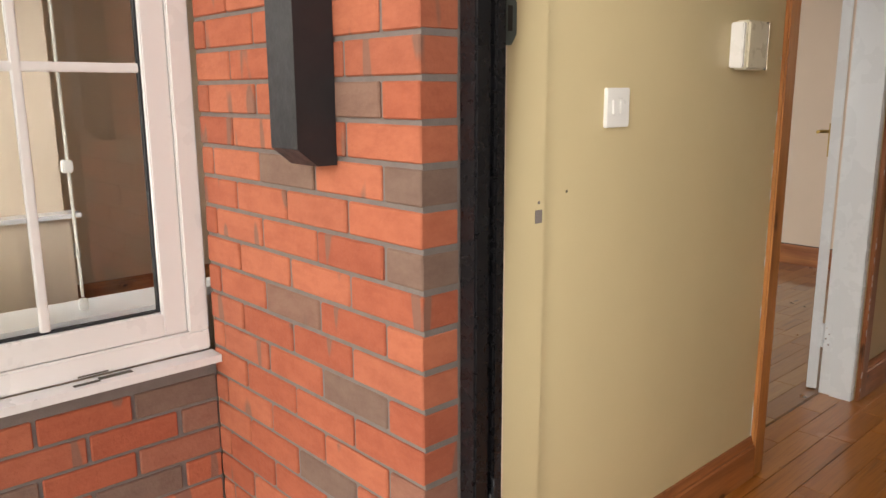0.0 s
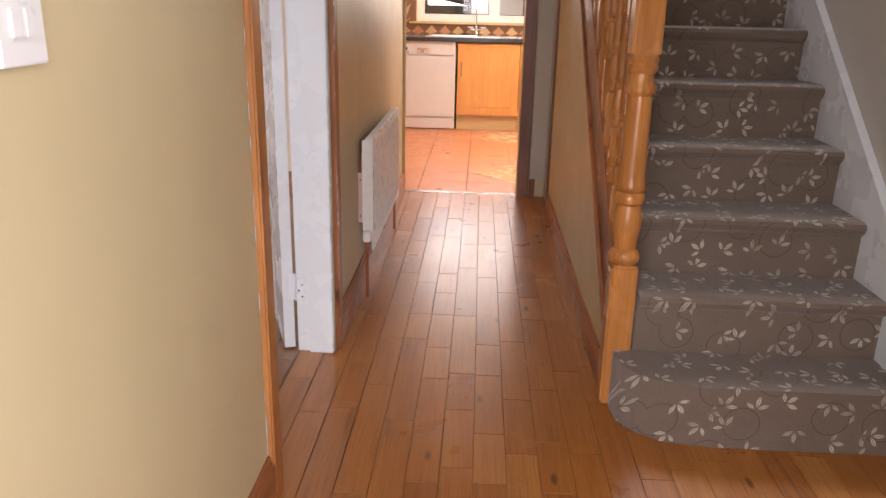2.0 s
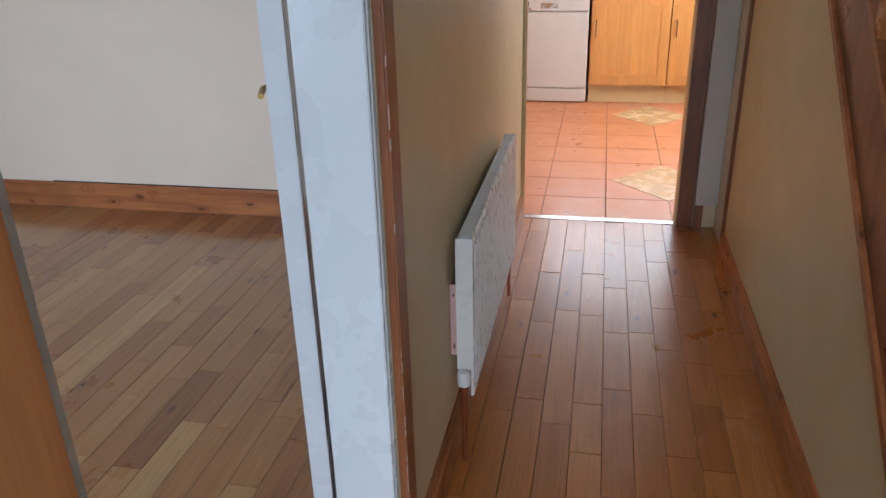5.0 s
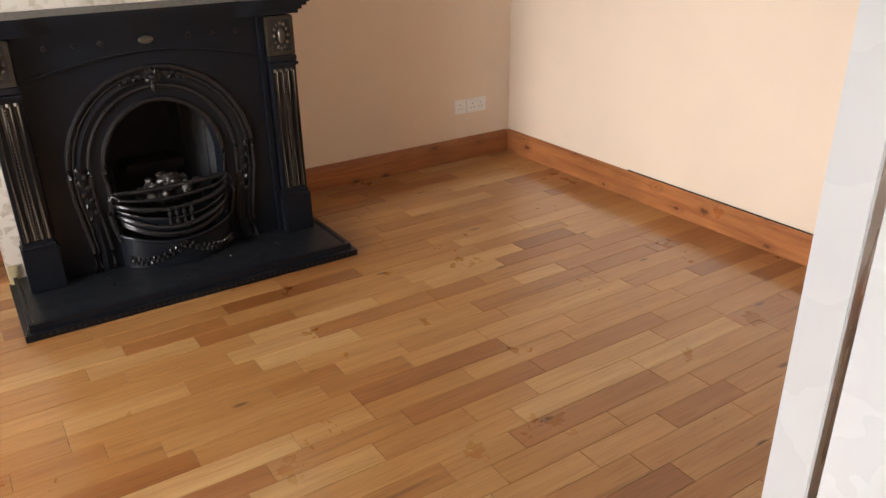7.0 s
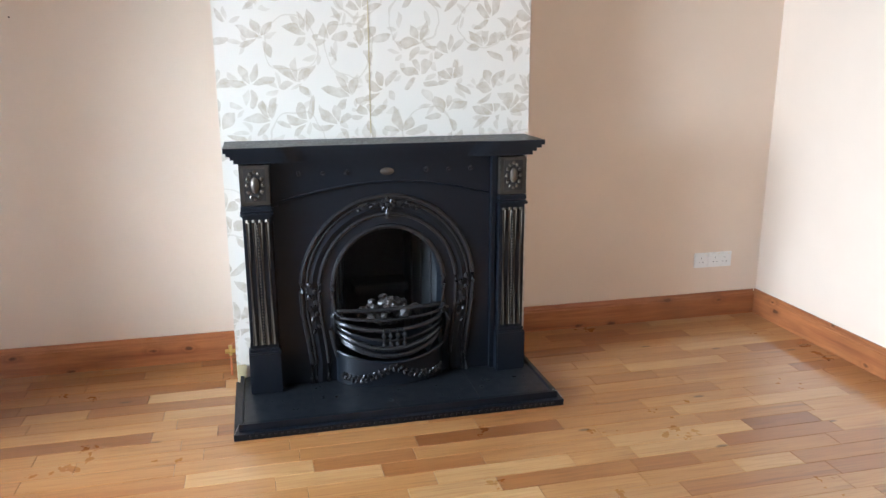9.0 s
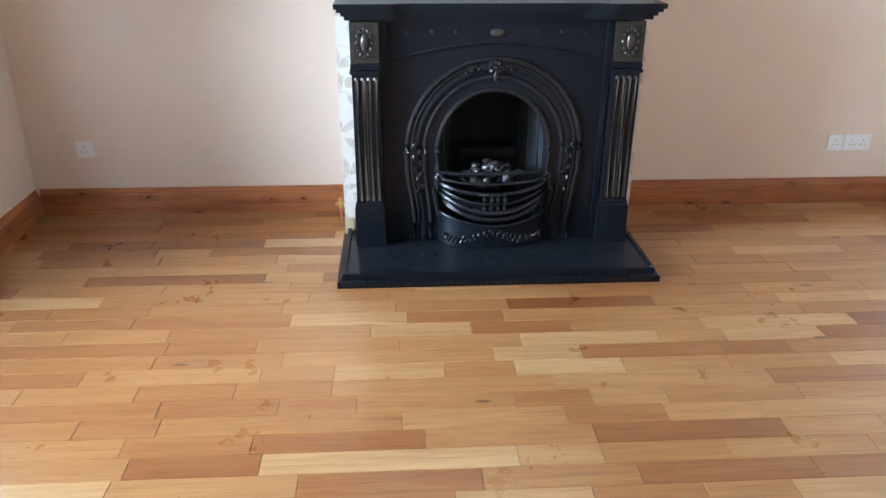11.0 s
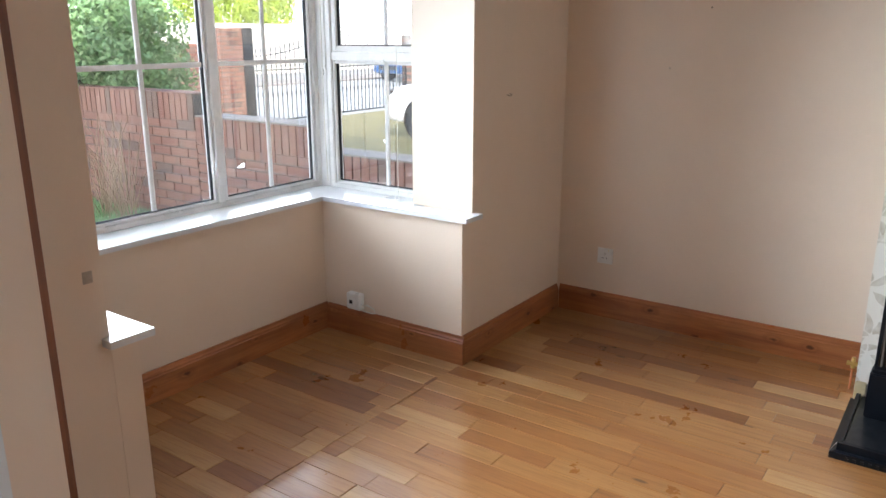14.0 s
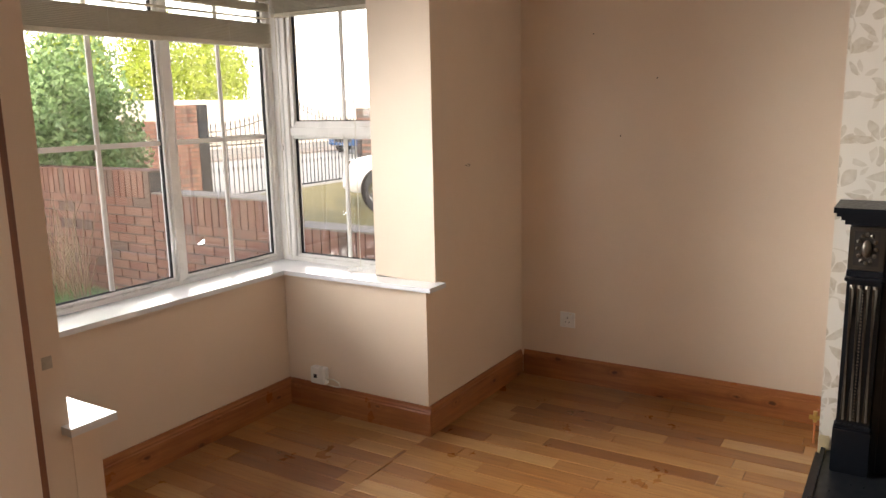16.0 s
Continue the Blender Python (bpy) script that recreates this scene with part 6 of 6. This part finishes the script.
# ---- pieces ----
def strips(name, x0, x1, y0, y1, seed, near, limit, z=0.0, holes_=(), wood=FLOORW):
    """Hardwood strips laid along y, in rows across x; those nearest to a spot are parts, the rest one mesh."""
    root = structure(name, boxes((x0 + 0.01, x1 - 0.01, y0 + 0.01, y1 - 0.01, z - 0.0215, z - 0.019)), DARK, "varnished hardwood strip floor in mixed honey and brown tones")
    rng = random.Random(seed)
    w = 0.0925
    rows = []
    x = x0
    while x < x1 - 0.005:
        xe = min(x + w, x1)
        y = y0 - rng.uniform(0, 0.4)
        while y < y1 - 0.001:
            l = rng.choice((0.25, 0.32, 0.38, 0.45, 0.52, 0.60, 0.75))
            lo, hi = max(y, y0), min(y + l, y1)
            if hi - lo > 0.02 and not any(a < x + w / 2 < b and c < lo and hi < d for a, b, c, d in holes_):
                rows.append((x, xe, lo, hi, rng.uniform(-0.0006, 0.0)))
            y += l
        x = xe
    rows.sort(key=lambda r: ((r[0] + r[1]) / 2 - near[0]) ** 2 + ((r[2] + r[3]) / 2 - near[1]) ** 2)
    cache = {}
    for r in rows[:limit]:
        key = (round(r[1] - r[0], 3), round(r[3] - r[2], 2))
        if key not in cache:
            bm = bmesh.new()
            a, c = key
            g = 0.0006
            vs = box(bm, -a / 2 + g, a / 2 - g, -c / 2 + g, c / 2 - g, -0.018, 0.0)
            bmesh.ops.bevel(bm, geom=[e for e in bm.edges if all(v.co.z > -0.001 for v in e.verts)], offset=0.0012, segments=1, affect="EDGES")
            cache[key] = mesh_of("plank", bm, wood)
        ob = new("plank", cache[key])
        ob.location = ((r[0] + r[1]) / 2, (r[2] + r[3]) / 2, z + r[4])
        ob.parent = root
    bm = bmesh.new()
    for r in rows[limit:]:
        g = 0.0006
        box(bm, r[0] + g, r[1] - g, r[2] + g, r[3] - g, z - 0.018, z + r[4])
    if len(rows) > limit:
        part("far_planks", bm, wood, root, kind="stuff")


def tiles():
    root = structure("kitchen_floor", boxes((-1.99, 1.79, 4.91, 8.12, -0.013, -0.008)), GROUT, "terracotta tiled kitchen floor with cream diamonds")
    sx, y, rows = 0.333, 4.907, []
    cache = {}
    while y < 8.115:
        h = 0.31 if not rows else 0.333
        x = 0.43 - sx * 8
        while x < 1.79:
            a, c = max(x, -1.99), min(x + sx, 1.79)
            if c - a > 0.02:
                rows.append(1)
                key = (round(c - a, 3), h)
                if key not in cache:
                    bm = bmesh.new()
                    box(bm, -key[0] / 2 + 0.002, key[0] / 2 - 0.002, -h / 2 + 0.002, h / 2 - 0.002, -0.008, 0.0)
                    bmesh.ops.bevel(bm, geom=[e for e in bm.edges if all(v.co.z > -0.001 for v in e.verts)], offset=0.001, segments=1, affect="EDGES")
                    cache[key] = mesh_of("tile", bm, TERRA)
                ob = new("tile", cache[key])
                ob.location = ((a + c) / 2, y + h / 2, 0)
                ob.parent = root
            x += sx
        y += h
    bm = bmesh.new()
    for dx, dy in ((0.763, 5.53), (0.763, 7.15), (-0.57, 6.5)):
        prism(bm, [(dx - 0.30, dy), (dx, dy - 0.32), (dx + 0.30, dy), (dx, dy + 0.32)], 2, -0.003, 0.0022)
    part("diamond_tile", bm, CREAMT, root, "cream inlaid diamonds")


def splash():
    root = structure("kitchen_splashback", boxes((-1.2, -0.19, 8.1245, 8.1285, 0.903, 1.5), (-0.19, 1.79, 8.1245, 8.1285, 0.903, 1.034)), GROUT, "diamond splashback tiles in orange and terracotta")
    i = 0
    for r in range(6):
        for k in range(44):
            cx, cz = -1.15 + 0.14 * k + (0.07 if r % 2 else 0), 0.93 + 0.07 * r
            if cx > -0.19 - 0.07 and cz > 1.0 - 0.03 or cx > 1.8:
                continue
            bm = bmesh.new()
            s = 0.064
            vs = [(cx - s, cz), (cx, max(cz - s, 0.904)), (cx + s, cz), (cx, min(cz + s, 1.033) if cx > -0.33 else cz + s)]
            f0 = [bm.verts.new((a, 8.11585, c)) for a, c in vs]
            f1 = [bm.verts.new((a, 8.1235, c)) for a, c in vs]
            bm.faces.new(f0)
            bm.faces.new(f1[::-1])
            for q in range(4):
                bm.faces.new((f0[q], f1[q], f1[(q + 1) % 4], f0[(q + 1) % 4]))
            part("tile", bm, RUSTT if (k + r // 2) % 2 else HONEYT, root)
            i += 1


def facade_bricks():
    root = structure("wall_brickwork", boxes((-0.79, 0.0, 0.0075, 0.009, -0.15, 0.2)), MORTAR, "orange-red brick front wall with grey flush joints")
    cache = {}

    def add(x0, x1, y0, y1, z0, z1):
        key = (round(x1 - x0, 3), round(y1 - y0, 3), round(z1 - z0, 3))
        if key not in cache:
            bm = bmesh.new()
            box(bm, -key[0] / 2, key[0] / 2, -key[1] / 2, key[1] / 2, -key[2] / 2, key[2] / 2)
            bmesh.ops.bevel(bm, geom=list(bm.edges), offset=0.003, segments=1, affect="EDGES")
            cache[key] = mesh_of("brick", bm, BRICK)
        ob = new("brick", cache[key])
        rng_ = random.Random(int(x0 * 1000) * 7 + int(z0 * 1000))
        ob.location = ((x0 + x1) / 2, (y0 + y1) / 2 + rng_.uniform(-0.0015, 0.0015), (z0 + z1) / 2)
        ob.parent = root

    z = -0.15 + 0.0
    row = 0
    while z < 2.3:
        # face of the front wall: the corner brick turns the corner
        edge = 0.052
        first = 0.215 if row % 2 else 0.1025
        add(edge - first, edge, 0.0, 0.090, z, z + 0.065)
        x = edge - first - 0.010
        while x > -0.785:
            x0 = max(x - 0.215, -0.788)
            if x - x0 > 0.03:
                add(x0, x, 0.0, 0.06, z, z + 0.065)
            x -= 0.225
        if z + 0.065 < 0.565:
            y = -0.002 - (0.1025 if row % 2 else 0.0)
            if row % 2:
                add(-0.84, -0.788, -0.1, -0.002, z, z + 0.065)
                y -= 0.010
            while y > -0.90:
                y0 = max(y - 0.215, -0.905)
                if y - y0 > 0.03:
                    add(-0.84, -0.788, y0, y, z, z + 0.065)
                y -= 0.225
        z += 0.075
        row += 1


facade_bricks()
strips("floor_living_room", -3.65, -0.13, 0.222, 4.72, 1, (-1.6, 2.0), 300)
strips("floor_bay", -2.665, -1.02, -0.638, 0.222, 5, (-1.9, 0.0), 300)
strips("floor_hall", -0.128, 1.79, 0.225, 4.86, 2, (0.45, 2.2), 300, 0.0, ((1.0, 1.9, 1.9, 5.0),), FLOORH)
tiles()
splash()
brick_wall("garden_wall", "red brick boundary wall with a soldier coping", -3.965, -8.9, 5.85, 1, 1.055, -0.15, limit=300)
brick_wall("garden_wall_low", "lower brick boundary wall stepping down towards the house", -3.965, -3.045, 1.35, 1, 0.875, -0.15, limit=300)
brick_wall("garden_wall_lowest", "lowest length of the brick boundary wall", -3.965, -1.69, 1.65, 1, 0.705, -0.15, limit=300)
structure("garden_wall_cap", boxes((-3.975, -3.74, -3.04, -1.70, 0.876, 0.890), (-3.975, -3.74, -1.685, -0.05, 0.706, 0.720)), CAPST, "grey mortar capping", 0.005)
brick_wall("road_wall", "brick wall along the road", -8.7, -9.2, 4.7, 0, 1.36, -0.15, face=0.058, soldier=False, limit=300)
brick_wall("gate_pier", "square brick gate pier", -9.25, -9.25, 0.50, 0, 1.62, -0.15, 0.45, 0.056, soldier=False)
brick_wall("gate_pier_far", "far brick gate pier", -14.8, -9.25, 0.45, 0, 1.5, -0.15, 0.45, 0.056, soldier=False)
